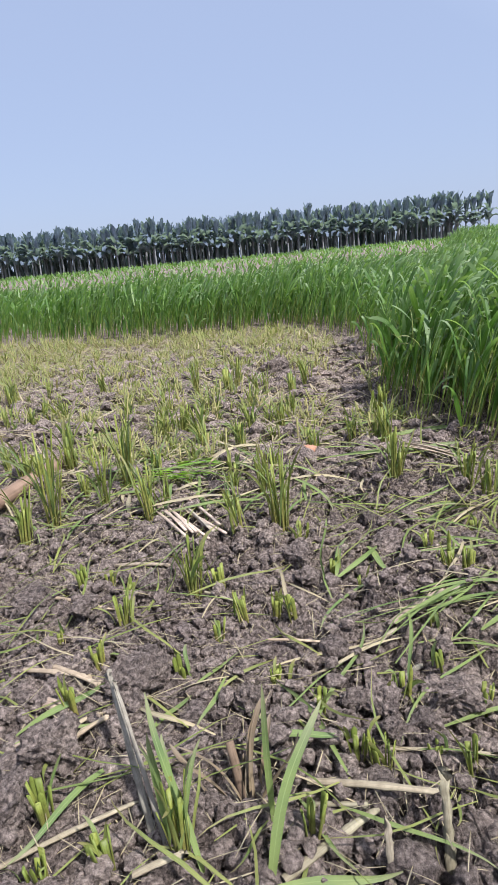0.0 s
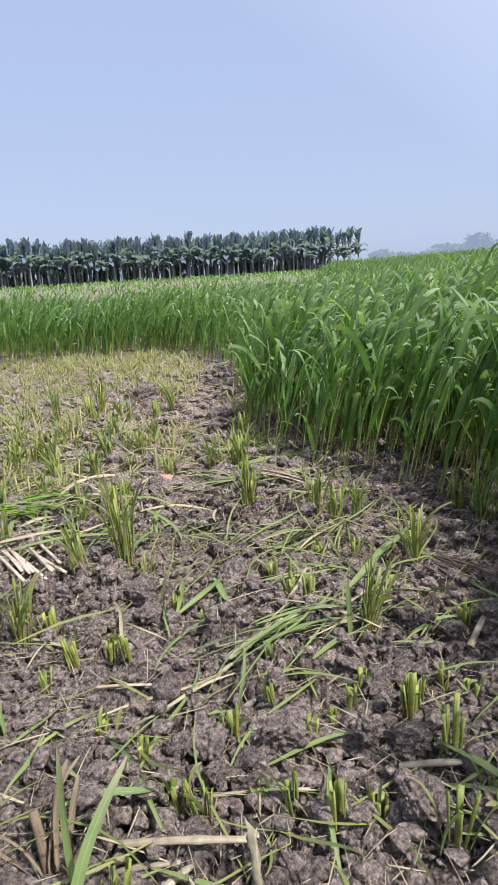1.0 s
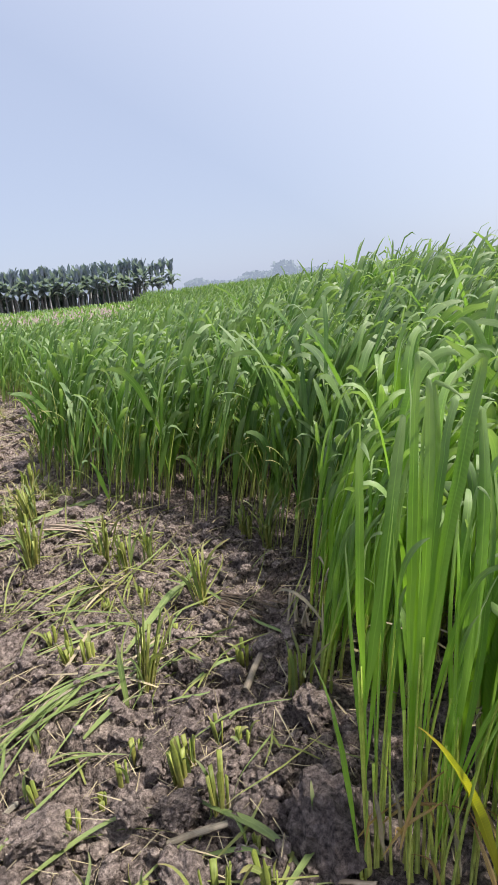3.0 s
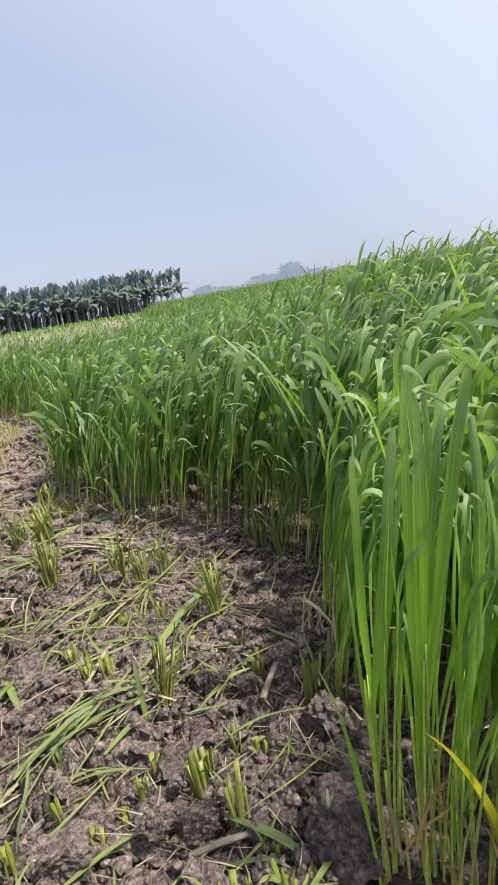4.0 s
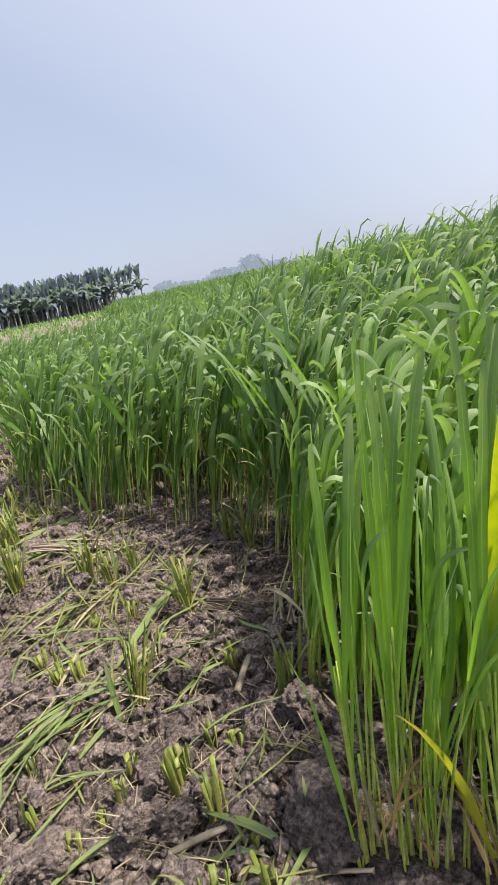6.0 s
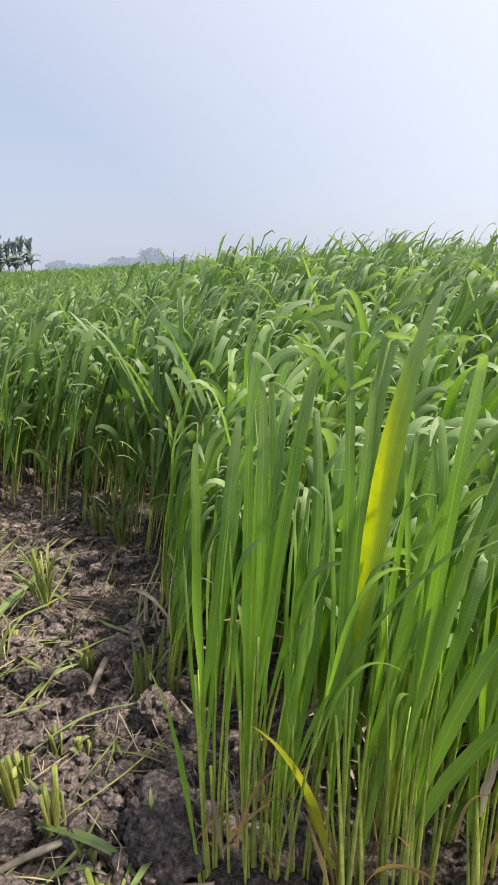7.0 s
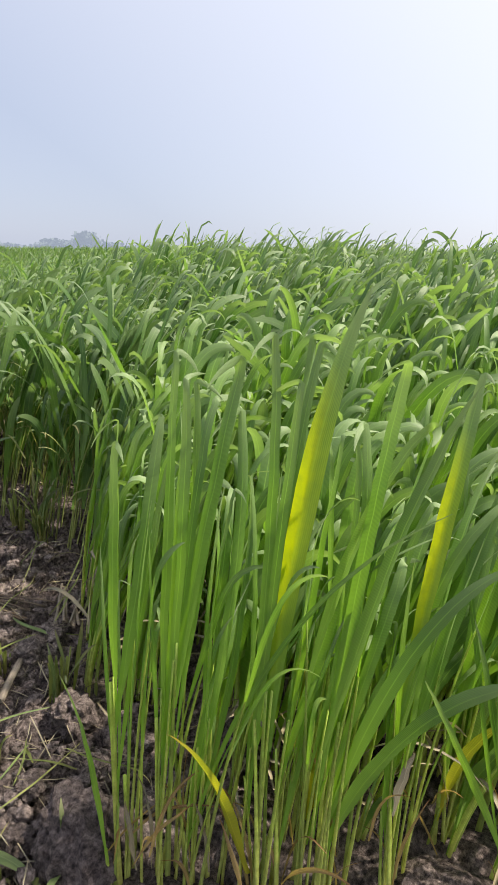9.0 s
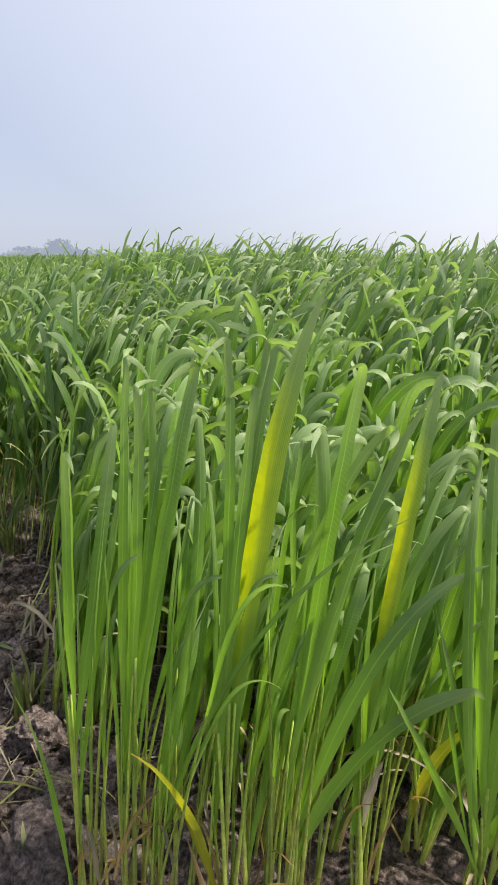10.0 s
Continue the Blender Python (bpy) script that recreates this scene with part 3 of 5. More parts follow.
def near_plants():
    x, y = split(*scatter(0.7, 2.4, -0.9, 2.0, 84), 0.0, NEAR)
    for px, py in zip(x, y):
        d = math.hypot(px - 0.3, py + 0.1)
        if d > 1.0 and (py > 1.75 or px > 0.5 * py + 0.62):
            oat_plant(px, py, int(rng.integers(3, 5)), float(crop_height(px, py)) * rng.uniform(0.94, 1.04) * (0.86 + 0.18 * float(smooth(1.0, 1.6, d))), rng.uniform(0.08, 0.3))
    for px, py, count, h, lean in ((0.97, 0.56, 3, 0.84, 0.1), (1.07, 0.47, 3, 0.9, 0.14), (1.16, 0.38, 3, 0.92, 0.2), (1.24, 0.3, 3, 0.92, 0.24), (1.12, 0.53, 3, 0.92, 0.12),
                                   (1.3, 0.16, 3, 0.84, 0.26), (1.22, 0.46, 3, 0.94, 0.18), (1.33, 0.34, 3, 0.92, 0.22), (1.36, 0.02, 2, 0.74, 0.3), (1.12, 0.33, 3, 0.6, 0.25), (1.21, 0.2, 3, 0.62, 0.3), (1.29, 0.23, 3, 0.66, 0.25), (1.05, 0.42, 3, 0.6, 0.15),
                                   (1.19, 0.09, 2, 0.5, 0.35), (1.31, 0.07, 3, 0.58, 0.3), (1.0, 0.5, 3, 0.62, 0.1), (1.4, 0.13, 3, 0.66, 0.3), (1.38, 0.26, 3, 0.8, 0.25)):
        oat_plant(px, py, count, h, lean + (0.16 if px > 1.1 else 0.0), "oat plants at the corner of the crop", 0.2, stout=True)
    for px, py, h, lean in ((1.0, 0.95, 0.74, 0.22), (1.06, 1.02, 0.8, 0.18), (1.12, 1.1, 0.82, 0.2), (1.03, 0.86, 0.8, 0.16), (1.2, 1.24, 0.84, 0.2)):
        oat_plant(px, py, 6, h, lean, bearing=WIND - 0.3, stout=True, slim=0.55)


RIGHT, INTO = np.array((0.64, -0.77, 0.0)), np.array((0.77, 0.64, 0.0))


def long_blade(ob, pts, w, mat, fold=0.0, way=1, label="", turn=0.35):
    """A leaf of the plant ob along a curve through three points, its tip folded over where fold is its length."""
    u = np.linspace(0, 1, 20)[:, None]
    q0, q1, q2 = (np.array(p) for p in pts)
    path = q0 * 2 * (u - 0.5) * (u - 1) + q1 * 4 * u * (1 - u) + q2 * 2 * u * (u - 0.5)
    path[1:] += RIGHT * np.cumsum(rng.normal(0, 0.0006, 19))[:, None]
    if fold:
        t = path[-1] - path[-2]
        t /= np.linalg.norm(t)
        h = way * RIGHT + rng.normal(0, 0.9) * INTO
        h /= np.linalg.norm(h)
        far, more = rng.uniform(1.7, 2.8), []
        for k in range(1, 9):
            a = far * (k / 8) ** 0.35
            more.append((more[-1] if more else path[-1]) + (t * math.cos(a) + h * math.sin(a)) * fold * (0.05 if k < 4 else 0.17))
        path = np.concatenate((path, more))
    seg = np.linalg.norm(np.diff(path, axis=0), axis=1)
    v = np.concatenate(([0], np.cumsum(seg)))
    v /= v[-1]
    d = np.gradient(path, axis=0)
    d /= np.linalg.norm(d, axis=1, keepdims=True)
    side = np.cross(d, INTO)
    side /= np.linalg.norm(side, axis=1, keepdims=True)
    nor = np.cross(side, d)
    a = (rng.normal(0.8 * turn, turn) + rng.normal(0, 1.4 * turn) * v + 0.12 * np.sin(9 * v + rng.uniform(0, 6)))[:, None]
    side, nor = side * np.cos(a) + nor * np.sin(a), nor * np.cos(a) - side * np.sin(a)
    width = w * (0.32 + 0.68 * smooth(0.04, 0.42, v)) * np.clip(1 - v ** (10.0 if fold else 5.0), 0.03, 1) ** 0.8
    width = (width * (1 + 0.06 * np.sin(11 * v + rng.uniform(0, 6))))[:, None]
    lift = nor * width * rng.uniform(0.08, 0.2)
    V = np.stack((path - side * width / 2 + lift, path, path + side * width / 2 + lift), 1).reshape(-1, 3)
    n = len(path)
    i = (np.arange(n - 1)[:, None] * 3 + np.arange(2)[None, :]).reshape(-1)
    F = np.stack((i, i + 1, i + 4, i + 3), -1)
    UV = np.stack((np.tile((0.0, 0.5, 1.0), n), np.repeat(v, 3)), -1)
    return part("leaf", mesh_np("leaf", V, F, mat, UV), ob, label)


LEAF_LABELS = {"dry_leaf": "withered tan leaf at the foot", "yellowing_leaf": "yellow dying leaf with a brown tip", "yellow_banded_leaf": "long leaf with a bright yellow middle"}


def corner_plant(x, y, blades):
    """A plant at the very corner: each tiller a pale sheath that runs on into one long blade.
    A blade: three points as distance along the edge and height, width, length of the folded tip and its side, how far it leans in."""
    z = float(ground_z(x, y)) - 0.012
    ob = thing("oat_plant", "stout pale green oat plant at the corner of the crop", "oat plant", None, "oat plants at the corner of the crop", at=(x, y, z))
    for s0, z0, s1, z1, s2, z2, w, fold, way, depth, *other in blades:
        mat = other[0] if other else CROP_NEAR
        pts = [RIGHT * s + INTO * (depth * k / 2) + np.array((0, 0, h - z)) for k, (s, h) in enumerate(((s0, z0), (s1, z1), (s2, z2)))]
        root = np.array((rng.normal(0, 0.012), rng.normal(0, 0.012), -0.04))
        if z0 > 0.06 and mat is not DRY_LEAF:
            d = pts[0] * 1.03 - root
            L = float(np.linalg.norm(d))
            v, f, u = tubes(root, math.atan2(d[1], d[0]), math.acos(d[2] / L) - 0.02, math.acos(d[2] / L) + 0.02, L, min(0.0064, max(0.004, w * 0.27)), 0.0026, 9, 8, 1.0, flat=0.5)
            part("stem", mesh_np("stem", v, f, STEM, u), ob)
        if z0 > 0.06 and mat is not DRY_LEAF:
            pts[0] = root + (pts[0] - root) * 0.8
        long_blade(ob, pts, w * (0.72 if mat is CROP_NEAR else 1.0), mat, fold, way, LEAF_LABELS.get(mat.name, ""), 0.12 if mat is BANDED_LEAF else 0.35)
        if mat is CROP_NEAR and z2 > 0.5:
            for k in range(1):
                e = RIGHT * rng.normal(0, 0.022) + INTO * rng.uniform(0.05, 0.14)
                up = rng.uniform(0.72, 1.02)
                more = [root + (pts[0] - root) * rng.uniform(0.5, 0.95), pts[1] * (1, 1, up) + 0.6 * e, pts[2] * (1, 1, up) + e]
                long_blade(ob, more, w * rng.uniform(0.3, 0.62), mat, rng.uniform(0.02, 0.07) if rng.random() < 0.7 else 0.0, 1 if rng.random() < 0.6 else -1)
    # side shoots: bare pale sheaths with a narrow leaf each
    for k in range(5):
        P = RIGHT[None, :] * rng.uniform(0.0, 0.05) + INTO[None, :] * rng.uniform(0.0, 0.05) - np.array((0, 0, 0.04))
        az, t0 = np.array([WIND + rng.normal(0, 0.7)]), np.array([abs(rng.normal(0.05, 0.06))])
        t1, L = t0 + abs(rng.normal(0.1, 0.08)), np.array([rng.uniform(0.3, 0.55)])
        v, f, u = tubes(P, az, t0, t1, L, 0.0045, 0.0022, 8, 7, cap=False, flat=0.6)
        part("stem", mesh_np("stem", v, f, STEM, u), ob)
        Q, th = along(P, az, t0, t1, L, np.array([0.96]))
        v, f, u = ribbons(Q, az, th, th + rng.uniform(0.1, 2.2), rng.uniform(0.12, 0.3), rng.uniform(0.006, 0.012), 14, 6.0, 0.3, 3, rng.normal(0, 0.5), 0.3, rng.normal(0, 0.8), 0.4)
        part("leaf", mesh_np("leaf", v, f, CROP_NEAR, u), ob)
    for k in range(3):
        a0 = rng.uniform(0.05, 0.6)
        v, f, u = ribbons((rng.normal(0, 0.02), rng.normal(0, 0.02), rng.uniform(0.0, 0.12)), rng.uniform(0, 6.28), a0, a0 + rng.uniform(0.2, 1.6), rng.uniform(0.1, 0.24), rng.uniform(0.005, 0.01), 12, 2.5, 0.5, 3, rng.normal(0, 0.8), 0.0, rng.normal(0, 0.8), 0.4)
        part("dead_leaf", mesh_np("dead_leaf", v, f, TAN_LEAF, u), ob, "withered tan leaf at the foot")
    return ob


def corner():
    corner_plant(0.768, 0.547, (
        (0.01, 0.379, 0.017, 0.58, 0.025, 0.734, 0.0187, 0.035, 1, 0),
        (0.005, 0.369, 0.044, 0.522, 0.082, 0.763, 0.0244, 0.02, -1, 0.03),
        (0.019, 0.211, 0.041, 0.445, 0.064, 0.652, 0.011, 0, 1, 0.02),
        (0.008, 0.158, -0.005, 0.339, -0.015, 0.567, 0.0093, 0, 1, 0.05),
        (-0.015, 0.069, -0.032, 0.276, -0.058, 0.415, 0.016, 0, 1, -0.03),
        (0.055, 0.036, 0.052, 0.159, 0.03, 0.232, 0.0091, 0, 1, 0, DRY_LEAF),
        (0.031, 0.03, 0.025, 0.115, 0.021, 0.191, 0.0083, 0, 1, -0.02, DRY_LEAF),
    ))
    corner_plant(0.802, 0.494, (
        (0.016, 0.367, 0.026, 0.62, 0.041, 0.85, 0.0181, 0.045, 1, 0.02),
        (0.022, 0.271, 0.043, 0.585, 0.052, 0.82, 0.0197, 0.035, 1, 0.0),
        (0.038, 0.441, 0.071, 0.606, 0.112, 0.836, 0.0245, 0.06, -1, 0.05),
        (0.033, 0.414, 0.063, 0.648, 0.083, 0.778, 0.0183, 0.06, 1, 0.08),
        (0.012, 0.22, 0.003, 0.489, -0.001, 0.663, 0.0107, 0, 1, 0.04),
        (0.084, 0.042, 0.073, 0.114, 0.06, 0.179, 0.0082, 0, 1, 0, DRY_LEAF),
        (0.008, 0.32, 0.05, 0.516, 0.058, 0.797, 0.0165, 0.05, 1, 0.1),
    ))
    corner_plant(0.842, 0.460, (
        (0.005, 0.211, 0.041, 0.377, 0.089, 0.513, 0.0321, 0, 1, 0.08),
        (0.031, 0.313, 0.035, 0.478, 0.063, 0.654, 0.0166, 0.03, 1, 0.06),
        (-0.007, 0.058, 0.127, 0.444, 0.342, 0.662, 0.0114, 0, 1, -0.02),
        (0.014, 0.263, 0.062, 0.511, 0.067, 0.756, 0.0216, 0.06, -1, 0.1),
    ))
    corner_plant(0.893, 0.386, (
        (0.003, 0.272, 0.017, 0.581, 0.016, 0.872, 0.0197, 0.05, -1, 0.02),
        (-0.005, 0.221, 0.028, 0.546, 0.053, 0.818, 0.0184, 0.06, -1, 0.0),
        (0.007, 0.321, 0.035, 0.571, 0.081, 0.858, 0.0171, 0.06, 1, 0.06),
        (0.004, 0.041, -0.052, 0.241, -0.112, 0.338, 0.0223, 0, 1, -0.04, YELLOW_LEAF),
    ))
    corner_plant(0.913, 0.363, (
        (-0.0, 0.368, 0.033, 0.656, 0.105, 0.932, 0.0342, 0, 1, 0.05, BANDED_LEAF),
        (-0.008, 0.368, 0.016, 0.608, 0.041, 0.862, 0.0232, 0.05, 1, 0.08),
        (0.009, 0.272, 0.094, 0.509, 0.158, 0.644, 0.0282, 0.03, 1, 0.1),
        (0.025, 0.321, 0.061, 0.556, 0.092, 0.722, 0.0228, 0.06, 1, 0.12),
    ))
    corner_plant(0.948, 0.322, (
        (0.021, 0.272, 0.062, 0.599, 0.097, 0.84, 0.0289, 0.07, -1, 0.02),
        (0.026, 0.34, 0.103, 0.62, 0.18, 0.821, 0.033, 0, 1, 0),
        (0.007, 0.321, 0.058, 0.572, 0.06, 0.754, 0.0205, 0.05, -1, 0.06),
        (-0.01, 0.486, 0.062, 0.632, 0.144, 0.756, 0.0304, 0.045, 1, 0.05),
    ))
    corner_plant(0.975, 0.304, (
        (0.006, 0.191, 0.109, 0.446, 0.243, 0.586, 0.0338, 0, 1, 0),
        (0.005, 0.104, 0.094, 0.294, 0.231, 0.407, 0.0424, 0.02, 1, -0.02),
        (0.013, 0.313, 0.073, 0.48, 0.096, 0.553, 0.0253, 0.03, 1, 0.06),
        (0.009, 0.212, 0.062, 0.427, 0.136, 0.632, 0.0228, 0.05, 1, 0.08),
        (0.106, 0.155, 0.115, 0.203, 0.13, 0.256, 0.014, 0, 1, 0.02, DRY_LEAF),
    ))
    corner_plant(1.058, 0.235, (
        (-0.01, 0.347, 0.034, 0.607, 0.067, 0.822, 0.0225, 0.02, 1, 0.04, BANDED_LEAF),
        (-0.0, 0.105, -0.007, 0.395, -0.003, 0.574, 0.0142, 0, 1, 0),
        (-0.013, 0.138, 0.02, 0.447, 0.119, 0.641, 0.0263, 0.05, 1, 0.04),
        (-0.004, 0.193, 0.069, 0.469, 0.132, 0.667, 0.0301, 0.06, 1, 0.06),
        (0.019, 0.297, 0.067, 0.549, 0.14, 0.714, 0.0294, 0.05, 1, 0.1),
    ))
    corner_plant(1.192, 0.202, (
        (-0.003, 0.062, 0.033, 0.202, 0.104, 0.262, 0.0216, 0, 1, -0.02, YELLOW_LEAF),
        (-0.007, 0.11, 0.017, 0.369, 0.042, 0.547, 0.0222, 0.05, 1, 0.05),
        (-0.013, 0.226, 0.042, 0.472, 0.099, 0.624, 0.0329, 0.06, 1, 0.05),
        (0.025, 0.215, -0.024, 0.269, -0.088, 0.308, 0.0091, 0, 1, -0.05, DRY_LEAF),
    ))
    corner_plant(1.164, 0.068, (
        (-0.036, 0.169, -0.079, 0.505, -0.088, 0.743, 0.0236, 0.05, 1, 0),
        (-0.019, 0.222, -0.042, 0.493, -0.054, 0.769, 0.0262, 0.06, 1, 0.04),
        (-0.006, 0.047, -0.105, 0.271, -0.186, 0.434, 0.0161, 0, 1, -0.04),
        (-0.006, 0.115, 0.001, 0.398, 0.045, 0.607, 0.0319, 0.05, 1, 0.05),
        (-0.021, 0.169, -0.071, 0.357, -0.104, 0.485, 0.0149, 0, 1, 0.03),
    ))
    corner_plant(1.240, -0.021, (
        (-0.035, 0.222, -0.079, 0.548, -0.101, 0.815, 0.0278, 0.06, 1, 0.0),
        (-0.027, 0.169, -0.024, 0.497, 0.016, 0.698, 0.0314, 0.06, 1, 0.03),
        (-0.044, 0.222, -0.094, 0.486, -0.117, 0.685, 0.0218, 0.05, -1, 0.06),
    ))


near_plants()
corner()


def verge():
    """Short yellowish grass between the crop and the plantation."""
    N = 11000
    x, y = rng.uniform(-32, 24, N), rng.uniform(14, 47.5, N)
    keep = ~inside(x, y, EDGE)
    x, y = x[keep], y[keep]
    N = len(x)
    P = np.stack((x, y, ground_z(x, y) - 0.01), -1)
    v, f, u = ribbons(P, rng.uniform(0, 6.28, N), rng.uniform(0.1, 0.7, N), rng.uniform(0.6, 1.8, N), rng.uniform(0.15, 0.4, N), 0.08, 4, 1.5, 0.2, 2)
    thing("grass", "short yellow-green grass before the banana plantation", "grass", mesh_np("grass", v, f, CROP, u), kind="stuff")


verge()

# ---- clods ----
CUT = ((-3.6, 9.0), (-3.6, 0.3), (-0.7, 0.2), (0.80, 0.58), (1.02, 0.93), (1.28, 1.42), (1.31, 1.7), (1.33, 2.05), (1.24, 2.32), (1.0, 2.65),
       (0.89, 3.2), (0.97, 3.7), (1.2, 4.75), (1.36, 6.3), (0.95, 7.5), (0.07, 7.85), (-1.03, 7.8), (-2.1, 8.4))


def ball(level):
    bm = bmesh.new()
    bmesh.ops.create_icosphere(bm, subdivisions=level, radius=1.0)
    V = np.array([v.co[:] for v in bm.verts])
    F = np.array([[v.index for v in f.verts] for f in bm.faces])
    bm.free()
    return V, F


BALLS = {k: ball(k) for k in (1, 2, 3, 4)}


def lump(level, seed, rough=0.05, cuts=11):
    """A broken lump of earth: faces cut off a ball, then worn and crumbled."""
    r = np.random.default_rng(seed)
    V, F = BALLS[level]
    V = V.copy()
    for _ in range(cuts):
        nrm = r.normal(0, 1, 3)
        nrm /= np.linalg.norm(nrm)
        d = V @ nrm - r.uniform(0.55, 0.9)
        V -= np.outer(np.maximum(d, 0), nrm)
    ln = np.linalg.norm(V, axis=1, keepdims=True)
    a, b = r.uniform(0, 40, 2)
    bumps = crumbs(V[:, 0] * 2.6 + a + V[:, 2] * 1.7, V[:, 1] * 2.6 + b - V[:, 2] * 1.3, seed) - 0.4
    fine = value_noise(V[:, 0] * 9 + a + V[:, 2] * 5, V[:, 1] * 9 + b + V[:, 2] * 6, seed + 1) - 0.5
    tiny = crumbs(V[:, 0] * 6.5 + b + V[:, 2] * 4.1, V[:, 1] * 6.5 + a - V[:, 2] * 3.7, seed + 3) - 0.4
    V += V / np.maximum(ln, 1e-6) * (0.26 * bumps + 0.2 * tiny + 3.4 * rough * fine)[:, None]
    V *= (1.0, r.uniform(0.75, 1.0), r.uniform(0.6, 0.8))
    return V, F


CLOD_FORMS = [mesh_np("clod", *lump(4, k + 1), CLOD, smooth=False) for k in range(7)]
SMALL_FORMS = [mesh_np("clod", *lump(3, k + 20), CLOD, smooth=False) for k in range(9)]


def clod(x, y, size, label="dry grey-brown clod of earth on ploughed soil", forms=CLOD_FORMS, sink=0.12, group="clods of earth"):
    ob = thing("clod", label, "clod", forms[int(rng.integers(len(forms)))], group)
    ob.matrix_basis = pose(x, y, float(ground_z(x, y)) + size * (0.3 - sink), rng.normal(0, 15), rng.normal(0, 15), rng.uniform(0, 360)) @ Matrix.Scale(0.45 * size, 4)
    return ob


for x, y, s in ((-0.351, 1.042, 0.172), (-0.487, 0.879, 0.168), (0.325, 0.934, 0.174), (0.173, 0.944, 0.118), (0.1, 0.763, 0.112), (0.392, 1.648, 0.141), (0.091, 1.591, 0.152), (0.345, 4.653, 0.316), (-0.7, 1.522, 0.181), (-0.527, 0.771, 0.136), (-0.108, 1.01, 0.12), (-0.318, 1.68, 0.131), (-0.521, 1.402, 0.117), (0.914, 0.896, 0.159), (0.77, 0.635, 0.235), (0.292, 0.96, 0.118), (0.55, 0.839, 0.121), (0.499, 0.694, 0.118), (0.593, 0.627, 0.117)):
    clod(x, y, s, "large damp dark clod of earth beside the crop" if x > 0.65 else "large dry grey-brown clod of broken earth")
for x, y, s in ((0.12, 0.964, 0.079), (0.239, 0.61, 0.09), (0.175, 0.874, 0.076), (0.231, 0.888, 0.077), (-0.563, 0.861, 0.091), (-0.196, 0.756, 0.082), (0.072, 0.979, 0.066), (0.207, 1.273, 0.078), (-0.003, 1.261, 0.061), (0.481, 0.875, 0.09), (0.438, 0.903, 0.101), (0.332, 0.919, 0.103), (0.231, 0.852, 0.093), (0.754, 0.784, 0.079), (0.69, 1.493, 0.08), (0.799, 1.296, 0.083), (0.825, 1.498, 0.073), (0.699, 0.727, 0.076), (0.734, 0.857, 0.061), (0.79, 1.014, 0.059), (0.814, 0.867, 0.062)):
    clod(x, y, s, "damp dark clod of earth beside the crop" if x > 0.65 else "dry grey-brown clod of broken earth")


def near_furrow(x, y, width):
    near = np.zeros(np.shape(x), dtype=bool)
    for (ax, ay), (bx, by) in zip(FURROW, FURROW[1:]):
        t = np.clip(((x - ax) * (bx - ax) + (y - ay) * (by - ay)) / ((bx - ax) ** 2 + (by - ay) ** 2), 0, 1)
        near |= np.hypot(x - ax - t * (bx - ax), y - ay - t * (by - ay)) < width
    return near


def scatter_cut(k, x0, x1, y0, y1):
    x, y = rng.uniform(x0, x1, k), rng.uniform(y0, y1, k)
    keep = inside(x, y, CUT) & (np.hypot(x - 0.1, y + 0.1) > 0.6)
    return x[keep], y[keep]


for x, y in zip(*scatter_cut(250, -1.0, 1.35, 0.45, 2.3)):
    clod(x, y, float(np.clip(rng.gamma(3.0, 0.014) + 0.015, 0.02, 0.1)), "small crumbly clod of grey-brown earth", SMALL_FORMS, 0.2, "small clods of earth")
for x, y in zip(*scatter_cut(75, -2.4, 1.2, 2.2, 6.5)):
    clod(x, y, float(np.clip(rng.gamma(3.0, 0.022) + 0.03, 0.04, 0.16)), "small crumbly clod of grey-brown earth", SMALL_FORMS, 0.2, "small clods of earth")


def crumb_field():
    x, y = scatter_cut(24000, -1.1, 1.5, 0.3, 2.6)
    x2, y2 = scatter(0.75, 1.6, -0.2, 1.9, 1700)
    x, y = np.concatenate((x, x2)), np.concatenate((y, y2))
    keep = value_noise(x * 7, y * 7, 51) + 0.3 * rng.random(len(x)) > 0.5
    x, y = x[keep], y[keep]
    x3, y3 = scatter_cut(5000, -1.6, 1.3, 2.5, 6.0)
    x, y = np.concatenate((x, x3)), np.concatenate((y, y3))
    N = len(x)
    forms = np.array([lump(1, k + 60, 0.1, 5)[0] for k in range(16)])
    faces = BALLS[1][1]
    s = np.clip(rng.gamma(1.6, 0.0055, N) + 0.0026, 0.002, 0.03)
    s = np.where(y > 2.5, s * 2.2, s)
    a = rng.uniform(0, 6.28, N)
    fv = forms[rng.integers(16, size=N)]
    c, d = (np.cos(a) * s)[:, None], (np.sin(a) * s)[:, None]
    V = np.stack((fv[:, :, 0] * c - fv[:, :, 1] * d + x[:, None], fv[:, :, 0] * d + fv[:, :, 1] * c + y[:, None],
                  fv[:, :, 2] * s[:, None] + (ground_z(x, y) + 0.4 * s)[:, None]), -1)
    F = faces[None] + (np.arange(N) * forms.shape[1])[:, None, None]
    thing("soil_crumbs", "fine grey-brown crumbs of dry broken earth", "soil", mesh_np("soil_crumbs", V.reshape(-1, 3), F.reshape(-1, 3), CLOD, smooth=False), kind="stuff")


crumb_field()

for x, y, s, seed in ((0.29, 2.58, 0.1, 91),):
    ob = thing("brick_fragment", "chipped piece of red brick lying on soil", "brick piece", mesh_np("brick_fragment", *lump(3, seed, 0.02, 16), BRICK))
    ob.matrix_basis = pose(x, y, float(ground_z(x, y)) + 0.32 * s, 10, 15, 40) @ Matrix.Scale(s / 2, 4)

# ---- stubble ----


